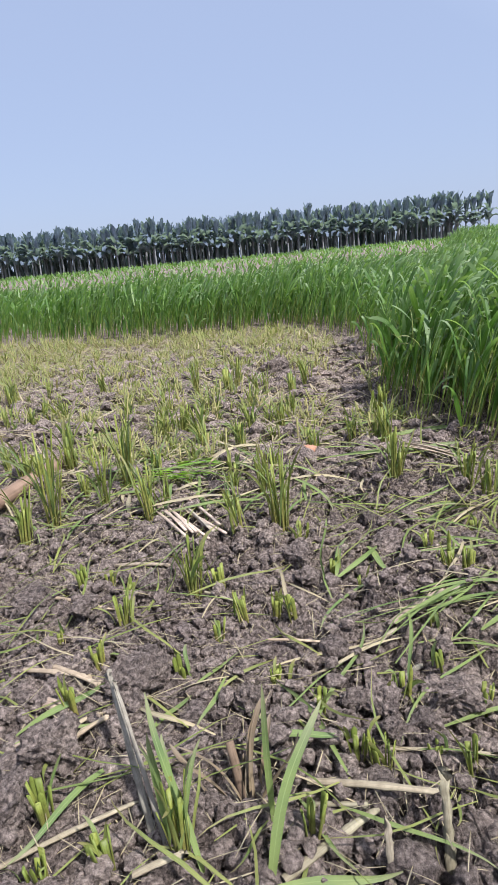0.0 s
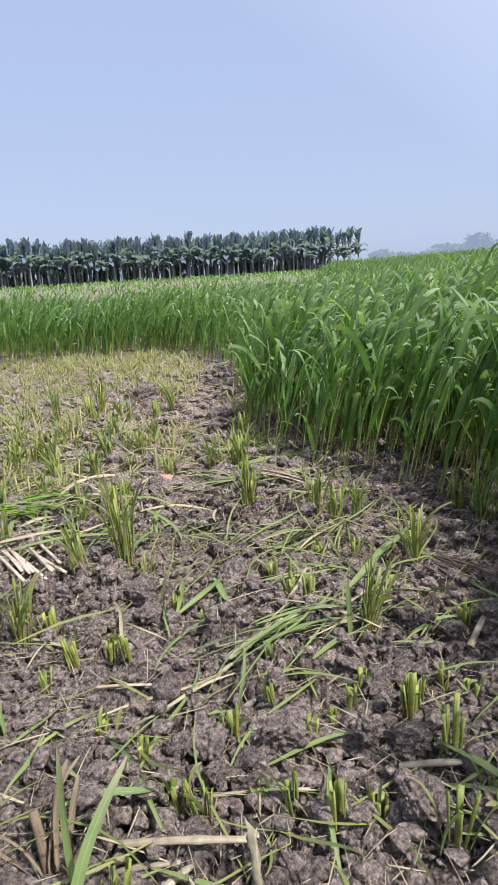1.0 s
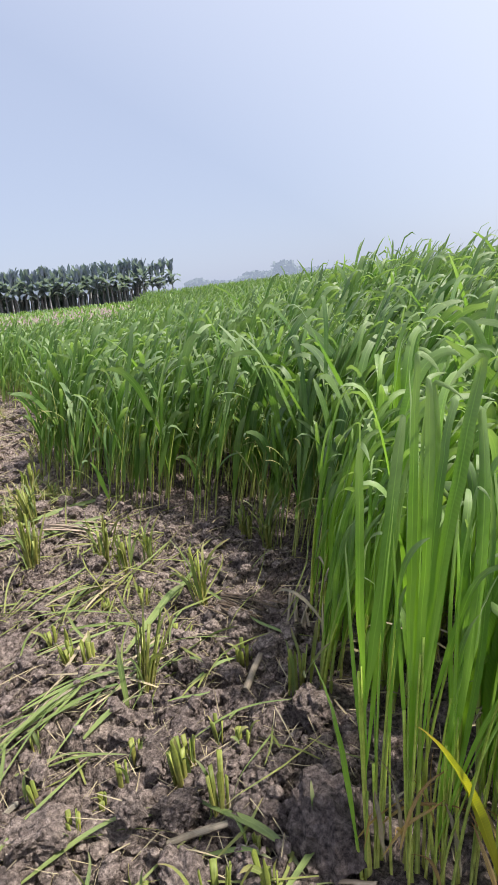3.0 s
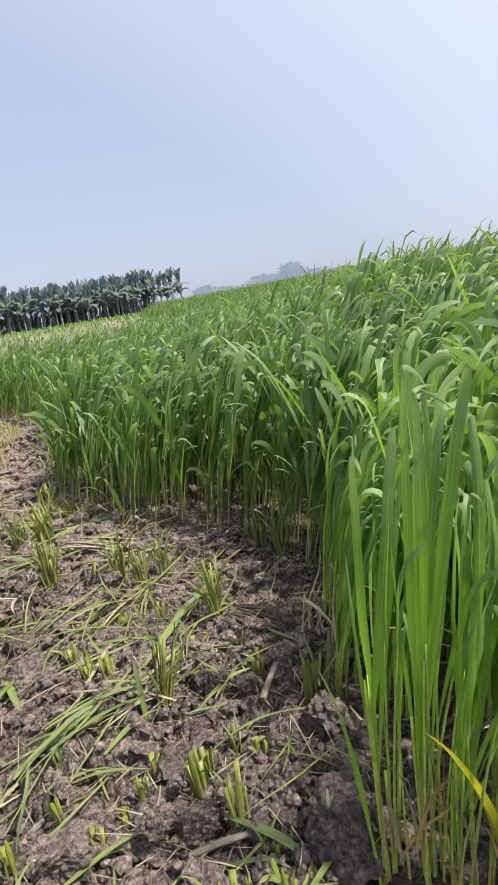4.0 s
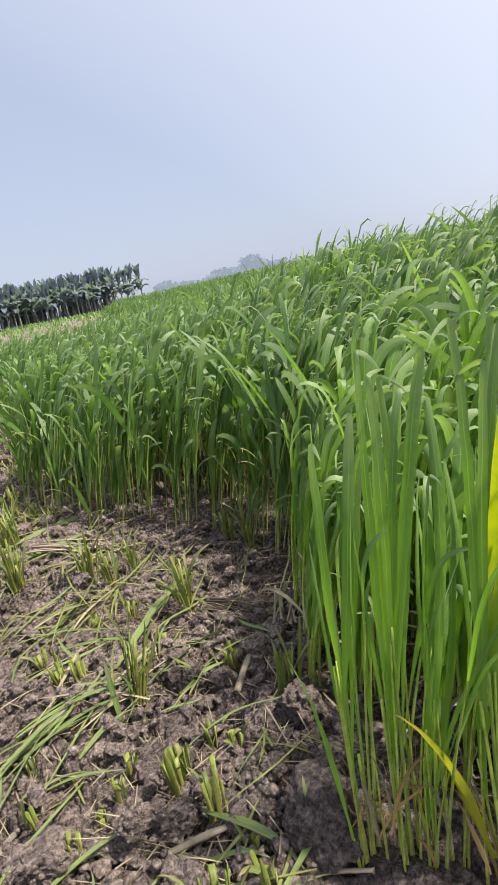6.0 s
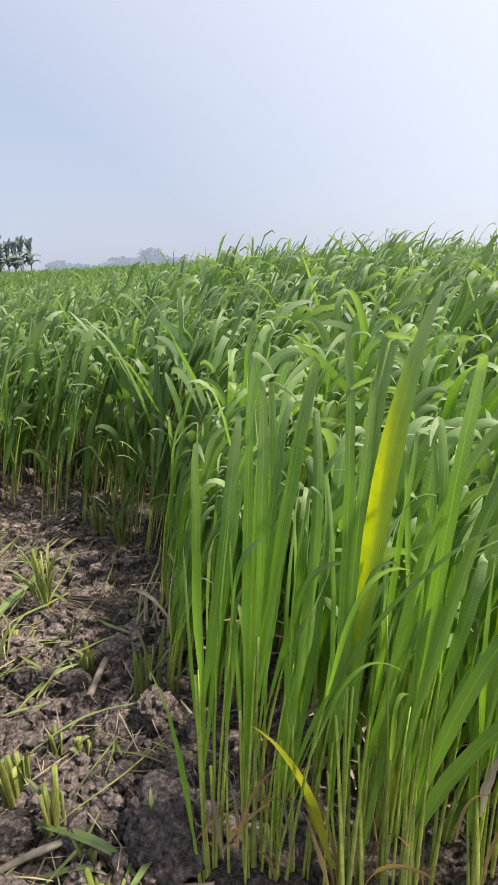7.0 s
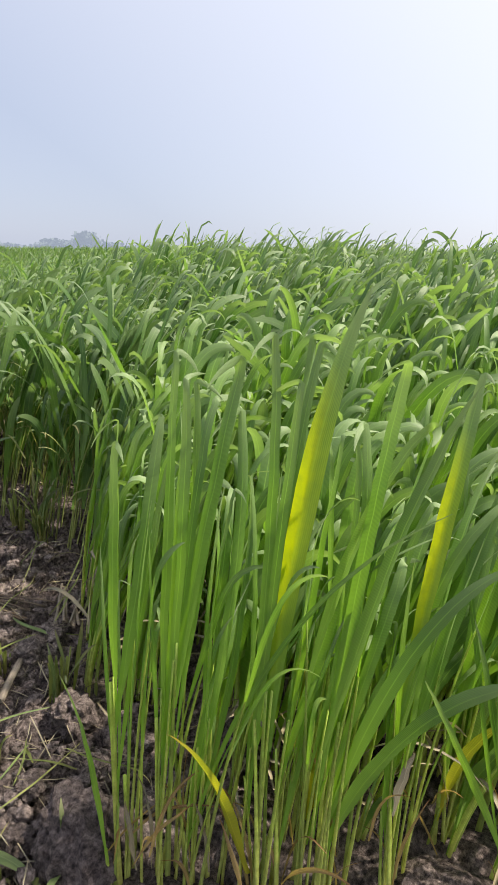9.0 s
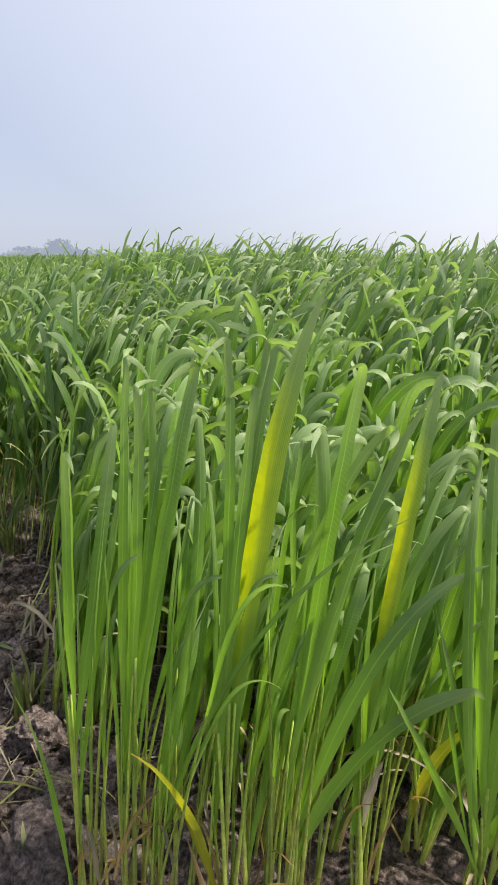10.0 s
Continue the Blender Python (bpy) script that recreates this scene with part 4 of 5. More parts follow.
def stubble_tuft(x, y, h, count, r, group="stubble tufts"):
    """Cut stalks standing close in a tuft: broad flat sheaths, cut square."""
    ob = thing("stubble_tuft", "tuft of cut yellow-green oat stalks standing in soil", "stubble", None, group)
    if h > 0.18:
        count = int(1.6 * count)
    spread = 0.0066 * math.sqrt(count)
    thick = 1.0 if h < 0.15 else 0.7
    for k in range(count):
        a, d = k * 2.4 + r.normal(0, 0.3), spread * math.sqrt((k + 0.5) / count)
        v, f, u = tubes((d * math.cos(a), 0.75 * d * math.sin(a), -0.025), a + r.normal(0, 0.5), abs(r.normal(0.03, 0.05)) + 1.5 * d, abs(r.normal(0.06, 0.07)) + 3 * d,
                        h * (r.uniform(0.7, 1.02) if h < 0.15 else r.uniform(0.45, 1.0)) + 0.025, thick * r.uniform(0.004, 0.0055), thick * r.uniform(0.0048, 0.007), 4, 6, flat=0.35)
        v[-6:, 2] += v[-6:, 0] * r.normal(0, 0.5)
        part("stalk", mesh_np("stalk", v, f, STUB, u), ob)
    for k in range(int(r.integers(1, 4)) + (9 if h > 0.18 else 6 if h > 0.14 else 0)):
        v, f, u = ribbons((r.normal(0, 0.012), r.normal(0, 0.012), 0.0), r.uniform(0, 6.28), r.uniform(0.03, 0.3), r.uniform(0.3, 1.8), 0.03 + h * r.uniform(0.6, 1.1), r.uniform(0.005, 0.011), 10, 2.5, 0.3, 3, r.normal(0, 0.6), 0.4, r.normal(0, 0.8), 0.5)
        part("leaf", mesh_np("leaf", v, f, STUBBLE_LEAF if r.random() < 0.6 else CUT_LEAF, u), ob)
    ob.matrix_basis = pose(x, y, float(ground_z(x, y)), r.normal(0, 3), r.normal(0, 3), r.uniform(0, 360))
    return ob


STUB_RNG = np.random.default_rng(3)
FAR_TUFTS = []


def tuft(x, y, h, count):
    stubble_tuft(x, y, h, count, STUB_RNG)


def far_tuft(x, y, h):
    """One of eight tufts over and over, a little larger or smaller."""
    place = pose(x, y, float(ground_z(x, y)), STUB_RNG.normal(0, 5), STUB_RNG.normal(0, 5), STUB_RNG.uniform(0, 360)) @ Matrix.Scale(h / 0.15, 4)
    if len(FAR_TUFTS) < 8:
        FAR_TUFTS.append(stubble_tuft(x, y, 0.15, int(STUB_RNG.integers(5, 9)), STUB_RNG))
        FAR_TUFTS[-1].matrix_basis = place
    else:
        src = FAR_TUFTS[int(STUB_RNG.integers(8))]
        keep, src.matrix_basis = src.matrix_basis.copy(), Matrix.Identity(4)
        copy_thing(src, place)
        src.matrix_basis = keep


for x, y, h, count in ((-0.787, 2.115, 0.393, 10), (-0.87, 2.012, 0.236, 9), (-0.402, 2.04, 0.243, 8), (0.064, 1.807, 0.321, 10), (-0.083, 1.791, 0.185, 5), (0.119, 1.72, 0.101, 5), (-0.232, 1.462, 0.185, 7), (-0.151, 1.46, 0.107, 6), (-0.556, 1.547, 0.068, 6), (-0.49, 1.582, 0.06, 3), (-0.413, 1.344, 0.1, 7), (-0.421, 1.518, 0.055, 3), (-0.588, 1.321, 0.042, 4), (-0.651, 1.353, 0.03, 3), (-0.452, 1.166, 0.06, 6), (-0.253, 1.119, 0.061, 5), (-0.69, 1.199, 0.033, 4), (-0.491, 1.031, 0.056, 6), (-0.043, 1.091, 0.046, 7), (0.096, 1.127, 0.039, 4), (0.039, 0.949, 0.057, 3), (0.189, 1.001, 0.08, 3), (0.225, 0.977, 0.079, 5), (-0.091, 1.326, 0.088, 4)):
    tuft(x, y, h, count)
for x, y, h, count in ((-0.008, 1.342, 0.069, 5), (0.033, 1.306, 0.076, 4), (-0.164, 1.269, 0.066, 3), (0.251, 1.45, 0.046, 3), (0.327, 1.482, 0.056, 5), (0.185, 1.532, 0.085, 4), (0.513, 1.622, 0.079, 5), (0.524, 1.488, 0.102, 7), (0.566, 1.444, 0.094, 5), (0.721, 1.765, 0.046, 5), (0.333, 1.051, 0.038, 3), (0.092, 0.834, 0.066, 5), (0.13, 0.814, 0.095, 7), (0.237, 0.825, 0.029, 4), (0.293, 0.788, 0.058, 5), (-0.018, 0.677, 0.086, 6), (-0.48, 0.76, 0.106, 7), (-0.361, 0.661, 0.074, 6), (-0.461, 0.647, 0.063, 7), (-0.238, 0.658, 0.151, 8), (-0.53, 2.4, 0.383, 9), (-0.014, 2.79, 0.188, 7), (0.314, 2.631, 0.186, 7), (-0.358, 2.91, 0.155, 5)):
    tuft(x, y, h, count)
for x, y, h, count in ((-0.252, 2.65, 0.152, 5), (-0.271, 2.357, 0.076, 4), (0.563, 2.88, 0.209, 5), (0.57, 2.17, 0.238, 9), (0.794, 2.009, 0.192, 8), (0.672, 2.642, 0.25, 8), (0.04, 2.169, 0.19, 7), (-0.597, 2.201, 0.268, 5), (-0.197, 3.548, 0.176, 6), (-1.295, 3.712, 0.161, 6), (-0.711, 2.387, 0.125, 5), (-0.257, 4.234, 0.245, 7), (0.033, 4.291, 0.248, 7), (0.225, 3.122, 0.191, 6), (0.337, 3.466, 0.174, 5), (0.216, 4.008, 0.177, 5), (0.955, 1.517, 0.236, 6), (0.817, 1.684, 0.072, 6), (0.647, 1.224, 0.208, 8), (0.811, 1.429, 0.061, 3), (0.894, 1.166, 0.089, 8), (0.933, 0.973, 0.161, 8), (0.719, 0.978, 0.059, 3), (0.745, 0.919, 0.051, 5)):
    tuft(x, y, h, count)
for x, y, h, count in ((0.596, 0.903, 0.113, 7), (0.627, 0.931, 0.087, 5), (0.625, 0.791, 0.123, 5), (0.501, 0.999, 0.063, 3), (0.546, 1.043, 0.061, 3), (0.449, 0.983, 0.031, 3), (0.377, 0.916, 0.073, 4), (0.441, 0.731, 0.066, 5), (0.356, 0.715, 0.071, 5), (0.37, 1.196, 0.04, 4), (0.526, 0.617, 0.125, 5), (0.611, 0.603, 0.085, 6), (0.639, 0.694, 0.062, 4), (0.847, 1.934, 0.168, 6), (0.954, 1.949, 0.16, 7), (1.326, 1.871, 0.143, 6), (1.336, 1.727, 0.225, 6)):
    tuft(x, y, h, count)
for x, y in zip(*scatter_cut(95, -2.4, 1.0, 2.1, 4.6)):
    if not near_furrow(x, y, 0.14):
        far_tuft(x, y, float(np.clip(STUB_RNG.normal(0.15, 0.05), 0.07, 0.26)))


def stubble_field():
    x, y = scatter_cut(1500, -3.6, 1.3, 2.6, 8.8)
    keep = (value_noise(x * 2.6, y * 2.6, 41) > np.where(y > 5, 0.3, 0.43)) & ~near_furrow(x, y, 0.12)
    x, y = x[keep], y[keep]
    out, out2 = [], []
    for _ in range(8):
        N = len(x)
        a = rng.uniform(0, 6.28, N)
        d = np.abs(rng.normal(0, 0.035, N))
        px, py = x + d * np.cos(a), y + d * np.sin(a)
        P = np.stack((px, py, ground_z(px, py) - 0.01), -1)
        th = np.abs(rng.normal(0.2, 0.35, N))
        out.append(tubes(P, a + rng.normal(0, 1, N), th, th + np.abs(rng.normal(0.15, 0.2, N)), np.clip(rng.normal(0.075, 0.035, N), 0.025, 0.2), 0.0036, 0.0056, 2, 4, flat=0.4))
    for _ in range(4):
        N = len(x)
        a = rng.uniform(0, 6.28, N)
        P = np.stack((x, y, ground_z(x, y)), -1)
        out2.append(ribbons(P, a, rng.uniform(0.2, 0.9, N), rng.uniform(1.0, 2.0, N), rng.uniform(0.1, 0.26, N), rng.uniform(0.006, 0.012, N), 5, 1.0, 0.3, 2))
    v, f, u = joined(out)
    ob = thing("stubble", "yellow-green oat stubble thick over the cut clearing", "stubble", mesh_np("stubble", v, f, DRY_STUB, u), kind="stuff")
    v, f, u = joined(out2)
    part("leaves", mesh_np("leaves", v, f, STUBBLE_LEAF, u), ob, "short yellow-green leaves among the stalks")["kind"] = "stuff"


stubble_field()

# ---- litter: straw, cut leaves, stalks ----


def rest_z(x0, y0, x1, y1):
    t = np.linspace(0, 1, 12)
    z = ground_z(x0 + (x1 - x0) * t, y0 + (y1 - y0) * t)
    return float(np.percentile(z[:6], 95)), float(np.percentile(z[6:], 95))


def lying(x0, y0, x1, y1):
    """Start, bearing, slope and length of something that lies from one point to another."""
    z0, z1 = rest_z(x0, y0, x1, y1)
    d = math.hypot(x1 - x0, y1 - y0)
    return (x0, y0, z0 + 0.006), math.atan2(y1 - y0, x1 - x0), math.pi / 2 - math.atan2(z1 - z0, d), math.hypot(d, z1 - z0)


def straw(x0, y0, x1, y1, r, mat=None, label="dry pale straw stalk lying on the soil", name="straw_stalk", bow=0.06):
    P, az, th, L = lying(x0, y0, x1, y1)
    r = 0.62 * r
    v, f, u = tubes((0, 0, 0), az, th - bow, th + bow, L, r, r * 0.8, 13, 10, 1.0, flat=0.7)
    # a swollen joint, a flattened end, a ragged break
    v += (v - np.repeat(v.reshape(-1, 10, 3).mean(1), 10, 0)) * (0.35 * np.exp(-((u[:, 1] - rng.uniform(0.3, 0.7)) / 0.03) ** 2) + 0.2 * value_noise(u[:, 0] * 5, u[:, 1] * 9, 3) - 0.1)[:, None]
    v[-20:] += rng.normal(0, 0.5 * r, (20, 3))
    return thing(name, label, "straw", mesh_np(name, v, f, mat or STRAW, u), "loose straw", at=P)


def cut_leaf(x0, y0, x1, y1, w, arch=0.25, mat=None, label="cut green oat leaf lying across the soil", twist=0.5):
    P, az, th, L = lying(x0, y0, x1, y1)
    v, f, u = ribbons((0, 0, 0), az, th - arch, th + arch, L * (1 + arch * arch / 6), w, 16, 1.0, 0.3, 3, 1.6 * twist * rng.normal(0, 1), 0.0, 0.0, 0.35)
    return thing("cut_leaf", label, "leaf", mesh_np("cut_leaf", v, f, mat or CUT_LEAF, u), "cut leaves", at=P)


straw(-0.015, 0.774, 0.207, 0.691, 0.0121, label="long pale straw stalk lying on clods")
straw(-0.023, 0.755, 0.078, 0.716, 0.0092)
straw(-0.081, 0.612, 0.096, 0.717, 0.0142)
straw(-0.530, 0.669, -0.310, 0.775, 0.0085)
straw(-0.634, 1.184, -0.457, 1.101, 0.0119)
straw(-0.554, 1.159, -0.433, 1.072, 0.0117)
straw(-0.572, 1.075, -0.499, 1.027, 0.0251, OLD_STRAW, "grey weathered stalk lying on soil")
straw(-0.499, 0.949, -0.421, 0.996, 0.0097)
straw(-0.480, 0.940, -0.398, 0.960, 0.0106)
straw(-0.643, 1.539, -0.459, 1.424, 0.0112)
straw(-0.489, 1.696, -0.313, 1.629, 0.0135, OLD_STRAW, "grey weathered stalk lying on soil")
straw(-0.198, 1.413, -0.105, 1.372, 0.0078)
straw(0.155, 0.841, 0.350, 0.803, 0.0070)
straw(0.269, 1.227, 0.463, 1.352, 0.0167, OLD_STRAW, "grey weathered stalk lying on soil")
straw(0.206, 1.155, 0.275, 1.201, 0.0120)
straw(0.836, 1.054, 0.946, 1.148, 0.0150, OLD_STRAW, "grey weathered stalk lying on soil")
straw(0.330, 1.275, 0.570, 1.352, 0.0140, OLD_STRAW, "grey weathered stalk lying on soil")
straw(0.519, 0.808, 0.638, 0.748, 0.0130, OLD_STRAW, "grey weathered stalk lying on soil")
straw(0.470, 0.719, 0.567, 0.712, 0.0105, OLD_STRAW, "grey weathered stalk lying on soil")
straw(0.549, 0.937, 0.472, 0.912, 0.0085)
straw(-0.596, 0.946, -0.514, 0.964, 0.0153, OLD_STRAW, "grey weathered stalk lying on soil")
straw(-0.307, 0.612, -0.230, 0.628, 0.0104)
straw(0.707, 0.568, 0.763, 0.518, 0.0075)
straw(-0.044, 1.204, 0.097, 1.165, 0.0071)


def standing(x, y, az, lean, L, r, mat, label, bend=0.05):
    v, f, u = tubes((0, 0, -0.02), az, lean, lean + bend, L + 0.02, 0.65 * r, 0.5 * r, 14, 8, flat=0.5)
    v += rng.normal(0, 0.1 * r, v.shape)
    v[-16:] += rng.normal(0, 0.4 * r, (16, 3))
    return thing("dry_stalk", label, "stalk", mesh_np("dry_stalk", v, f, mat, u), "dry stalks", at=(x, y, float(ground_z(x, y))))


standing(0.184, 0.605, 1.5, 0.25, 0.16, 0.014, STRAW, "pale broken straw stalk standing in soil")
standing(0.085, 0.585, 1.5, 0.3, 0.11, 0.01, OLD_STRAW, "grey broken stalk standing in soil")


def husk(x, y, az, lean, bend, L, w, mat, label):
    """A withered sheath, curled along its length."""
    v, f, u = ribbons((0, 0, -0.01), az, lean, lean + bend, L, w, 16, 1.3, 0.9, 3, rng.normal(0, 2.0), 1.2, rng.uniform(0, 3), 0.5)
    return thing("husk", label, "husk", mesh_np("husk", v, f, mat, u), "withered husks", at=(x, y, float(ground_z(x, y))))


standing(-0.272, 0.66, 1.92, 0.92, 0.33, 0.011, SPLIT_STALK, "dark grey split stalk leaning over clods", 0.1)
standing(-0.258, 0.665, 1.97, 0.9, 0.28, 0.007, SPLIT_STALK, "dark grey split stalk leaning over clods", 0.16)
husk(0.2, 1.02, 0.6, 1.3, 0.3, 0.16, 0.014, GREY_HUSK, "dark grey withered husk on soil")


def maize_stump(x, y):
    """The torn foot of an old stalk with its brown sheaths."""
    ob = thing("maize_stump", "torn brown stump of an old maize stalk", "stump", None, at=(x, y, float(ground_z(x, y))))
    v, f, u = tubes((0, 0, -0.03), 1.9, 0.5, 0.6, 0.15, 0.011, 0.008, 6, 9)
    part("core", mesh_np("core", v, f, BROWN_STALK, u), ob)
    for k in range(11):
        a = k * 2.4
        v, f, u = ribbons((0.012 * math.cos(a), 0.012 * math.sin(a), -0.01), 1.9 + rng.normal(0, 0.9), rng.uniform(0.15, 0.8), rng.uniform(0.5, 1.7), rng.uniform(0.1, 0.22), rng.uniform(0.005, 0.013), 14, 1.4, 0.9, 3, rng.normal(0, 1.6), 1.2, rng.uniform(0, 6), 0.5)
        part("sheath", mesh_np("sheath", v, f, HUSK, u), ob)


maize_stump(-0.125, 0.76)


def straw_bundle(x0, y0, x1, y1, count, width, mat, label, loose=1.0, thick=0.005):
    """Stalks that fell together in a sheaf."""
    P, az, th, L = lying(x0, y0, x1, y1)
    ob = thing("straw_bundle", label, "straw bundle", None, "straw bundles", at=P)
    for k in range(count):
        off = (k / (count - 1) - 0.5) * width + rng.normal(0, 0.1 * width)
        p = (-math.sin(az) * off + rng.normal(0, 0.006), math.cos(az) * off + rng.normal(0, 0.006), 0.006 + abs(rng.normal(0, 0.009)))
        v, f, u = tubes(p, az + loose * rng.normal(0, 0.16), th - loose * rng.uniform(0, 0.15), th + loose * rng.uniform(0, 0.2), L * rng.uniform(1 - 0.5 * loose, 1.12), thick * rng.uniform(0.6, 1.0), 0.7 * thick, 6, 6, flat=rng.uniform(0.4, 1.0))
        part("stalk", mesh_np("stalk", v, f, mat, u), ob)
    return ob


straw_bundle(-0.345, 2.12, -0.2, 1.77, 11, 0.12, PINK_STRAW, "sheaf of pinkish-grey dry straw dropped on soil", 0.4, 0.0078)
straw_bundle(0.72, 2.47, 0.95, 2.2, 11, 0.1, OLD_STRAW, "sheaf of dry straw at the crop's foot")
straw_bundle(0.965, 1.43, 1.05, 1.24, 12, 0.09, BROWN_STALK, "flattened brown dry straw beside the crop")
straw_bundle(1.09, 1.19, 1.24, 1.36, 9, 0.06, OLD_STRAW, "withered grey stalks against the crop")
straw_bundle(0.15, 3.48, 0.34, 4.04, 9, 0.09, STRAW, "sheaf of pale straw on the stubble")


def upright_leaf(x, y, az, lean, bend, L, w, label="cut green oat leaf standing up from the soil"):
    v, f, u = ribbons((0, 0, -0.02), az, lean, lean + bend, L, w, 16, 1.5, 0.3, 3, rng.normal(0, 0.4), 0.2, rng.normal(0, 0.5), 0.3)
    return thing("cut_leaf", label, "leaf", mesh_np("cut_leaf", v, f, CUT_LEAF, u), "cut leaves", at=(x, y, float(ground_z(x, y))))


upright_leaf(-0.2, 0.62, 2.05, 0.5, 0.25, 0.3, 0.014)
upright_leaf(-0.257, 0.69, 1.9, 0.2, 0.2, 0.21, 0.017)
upright_leaf(-0.11, 0.6, 1.0, 0.35, 0.8, 0.34, 0.018)
upright_leaf(-0.085, 0.7, 1.6, 0.05, 0.3, 0.27, 0.012)
upright_leaf(0.72, 0.6, 1.2, 0.3, 0.25, 0.16, 0.013)
upright_leaf(0.585, 1.19, 1.5, 0.05, 0.2, 0.2, 0.014)
upright_leaf(0.62, 1.2, 1.2, 0.1, 0.4, 0.17, 0.011)
for x0, y0, x1, y1, w in ((-0.6, 0.978, -0.398, 1.091, 0.0167), (-0.315, 0.949, -0.224, 1.065, 0.02), (-0.224, 1.065, -0.101, 1.181, 0.0169), (-0.359, 0.865, -0.532, 0.674, 0.0156), (-0.108, 0.832, 0.083, 0.865, 0.0194), (0.032, 0.729, 0.235, 0.547, 0.0132), (-0.109, 0.591, 0.108, 0.595, 0.0169), (-0.503, 1.243, -0.346, 1.199, 0.0121), (-0.435, 1.211, -0.318, 1.142, 0.0132), (0.139, 1.229, 0.286, 1.236, 0.0121), (0.272, 1.189, 0.628, 1.393, 0.0178), (0.314, 1.145, 0.488, 1.073, 0.0191), (0.282, 1.199, 0.559, 1.287, 0.0157), (0.158, 1.436, 0.397, 1.631, 0.0176), (0.32, 1.65, 0.343, 1.452, 0.025), (0.179, 1.457, 0.263, 1.706, 0.0215), (0.312, 1.206, 0.247, 0.931, 0.0127), (-0.487, 2.612, 0.028, 2.582, 0.0422)):
    cut_leaf(x0, y0, x1, y1, 0.85 * w, rng.uniform(0.08, 0.3))
for x0, y0, x1, y1, w in ((-0.438, 2.496, -0.022, 2.231, 0.0268), (0.303, 2.514, 0.998, 2.375, 0.0286), (0.544, 2.622, 1.1, 2.608, 0.0279), (0.159, 2.275, 0.242, 1.888, 0.0243), (-0.281, 1.999, -0.016, 2.329, 0.0158), (0.578, 1.831, 0.763, 1.91, 0.0256), (-0.153, 1.095, -0.206, 0.925, 0.0119), (-0.173, 1.05, -0.089, 0.924, 0.017), (0.29, 1.471, 0.081, 1.228, 0.0112), (0.555, 1.789, 0.77, 1.852, 0.0242), (0.462, 1.127, 0.627, 1.181, 0.0236), (0.654, 1.396, 0.99, 1.639, 0.0291), (0.789, 1.544, 1.152, 1.747, 0.0236), (0.718, 1.268, 0.937, 1.248, 0.018), (0.726, 1.278, 0.773, 1.142, 0.0142), (0.364, 1.271, 0.664, 1.297, 0.0172)):
    cut_leaf(x0, y0, x1, y1, 0.85 * w, rng.uniform(0.08, 0.3))
for x0, y0, x1, y1, w in ((0.361, 1.214, 0.656, 1.271, 0.0154), (0.364, 1.331, 0.585, 1.349, 0.0144), (0.684, 1.617, 0.742, 1.416, 0.0161), (0.612, 0.811, 0.691, 0.6, 0.0183), (0.56, 0.751, 0.643, 0.63, 0.0143), (0.598, 0.568, 0.848, 0.646, 0.0167), (0.52, 0.613, 0.709, 0.537, 0.0114), (0.379, 1.118, 0.543, 1.048, 0.0127), (0.466, 1.096, 0.165, 0.847, 0.0105), (0.209, 0.828, 0.431, 0.754, 0.0095), (0.661, 1.115, 0.77, 1.084, 0.0089), (0.661, 0.996, 0.934, 0.94, 0.0086)):
    cut_leaf(x0, y0, x1, y1, 0.85 * w, rng.uniform(0.08, 0.3))


def more_cut_leaves():
    x, y = scatter_cut(130, -1.1, 1.2, 0.6, 3.4)
    x2, y2 = scatter_cut(90, -1.0, 0.3, 1.95, 3.1)
    x, y = np.concatenate((x, x2)), np.concatenate((y, y2))
    for px, py in zip(x, y):
        a, L = rng.normal(0.5, 0.9) + (math.pi if rng.random() < 0.5 else 0), rng.uniform(0.14, 0.45)
        dry = rng.random() < 0.35
        cut_leaf(px, py, px + L * math.cos(a), py + L * math.sin(a), rng.uniform(0.004, 0.012) if py < 1.95 else rng.uniform(0.006, 0.02), rng.uniform(0.05, 0.35),
                 DRY_LEAF if dry else None, "dry curled oat leaf on the soil" if dry else "cut green oat leaf lying across the soil")


more_cut_leaves()


def swath(x, y, bearing, spread, count, length, width, label, fresh=False):
    """Leaves that fell side by side under the sickle."""
    for _ in range(count):
        a = bearing + rng.normal(0, 0.35)
        px, py = x + rng.normal(0, spread), y + rng.normal(0, spread)
        L = length * rng.uniform(0.6, 1.15)
        cut_leaf(px - L / 2 * math.cos(a), py - L / 2 * math.sin(a), px + L / 2 * math.cos(a), py + L / 2 * math.sin(a), width * rng.uniform(0.4, 1.2), rng.uniform(0.03, 0.3), CROP_NEAR if fresh else CUT_LEAF if rng.random() < 0.6 else DRY_LEAF, label)


swath(-0.22, 2.5, -0.15, 0.09, 14, 0.55, 0.016, "fresh green oat leaf in a fallen swath", True)
swath(0.42, 1.24, 0.35, 0.06, 12, 0.38, 0.007, "pale green oat leaf in a fallen swath")
swath(0.62, 1.28, 0.5, 0.08, 8, 0.34, 0.008, "pale green oat leaf in a fallen swath")
swath(-0.3, 2.75, 0.6, 0.15, 8, 0.4, 0.012, "pale green oat leaf in a fallen swath")
swath(0.62, 1.78, 0.3, 0.08, 6, 0.4, 0.013, "pale green oat leaf in a fallen swath")


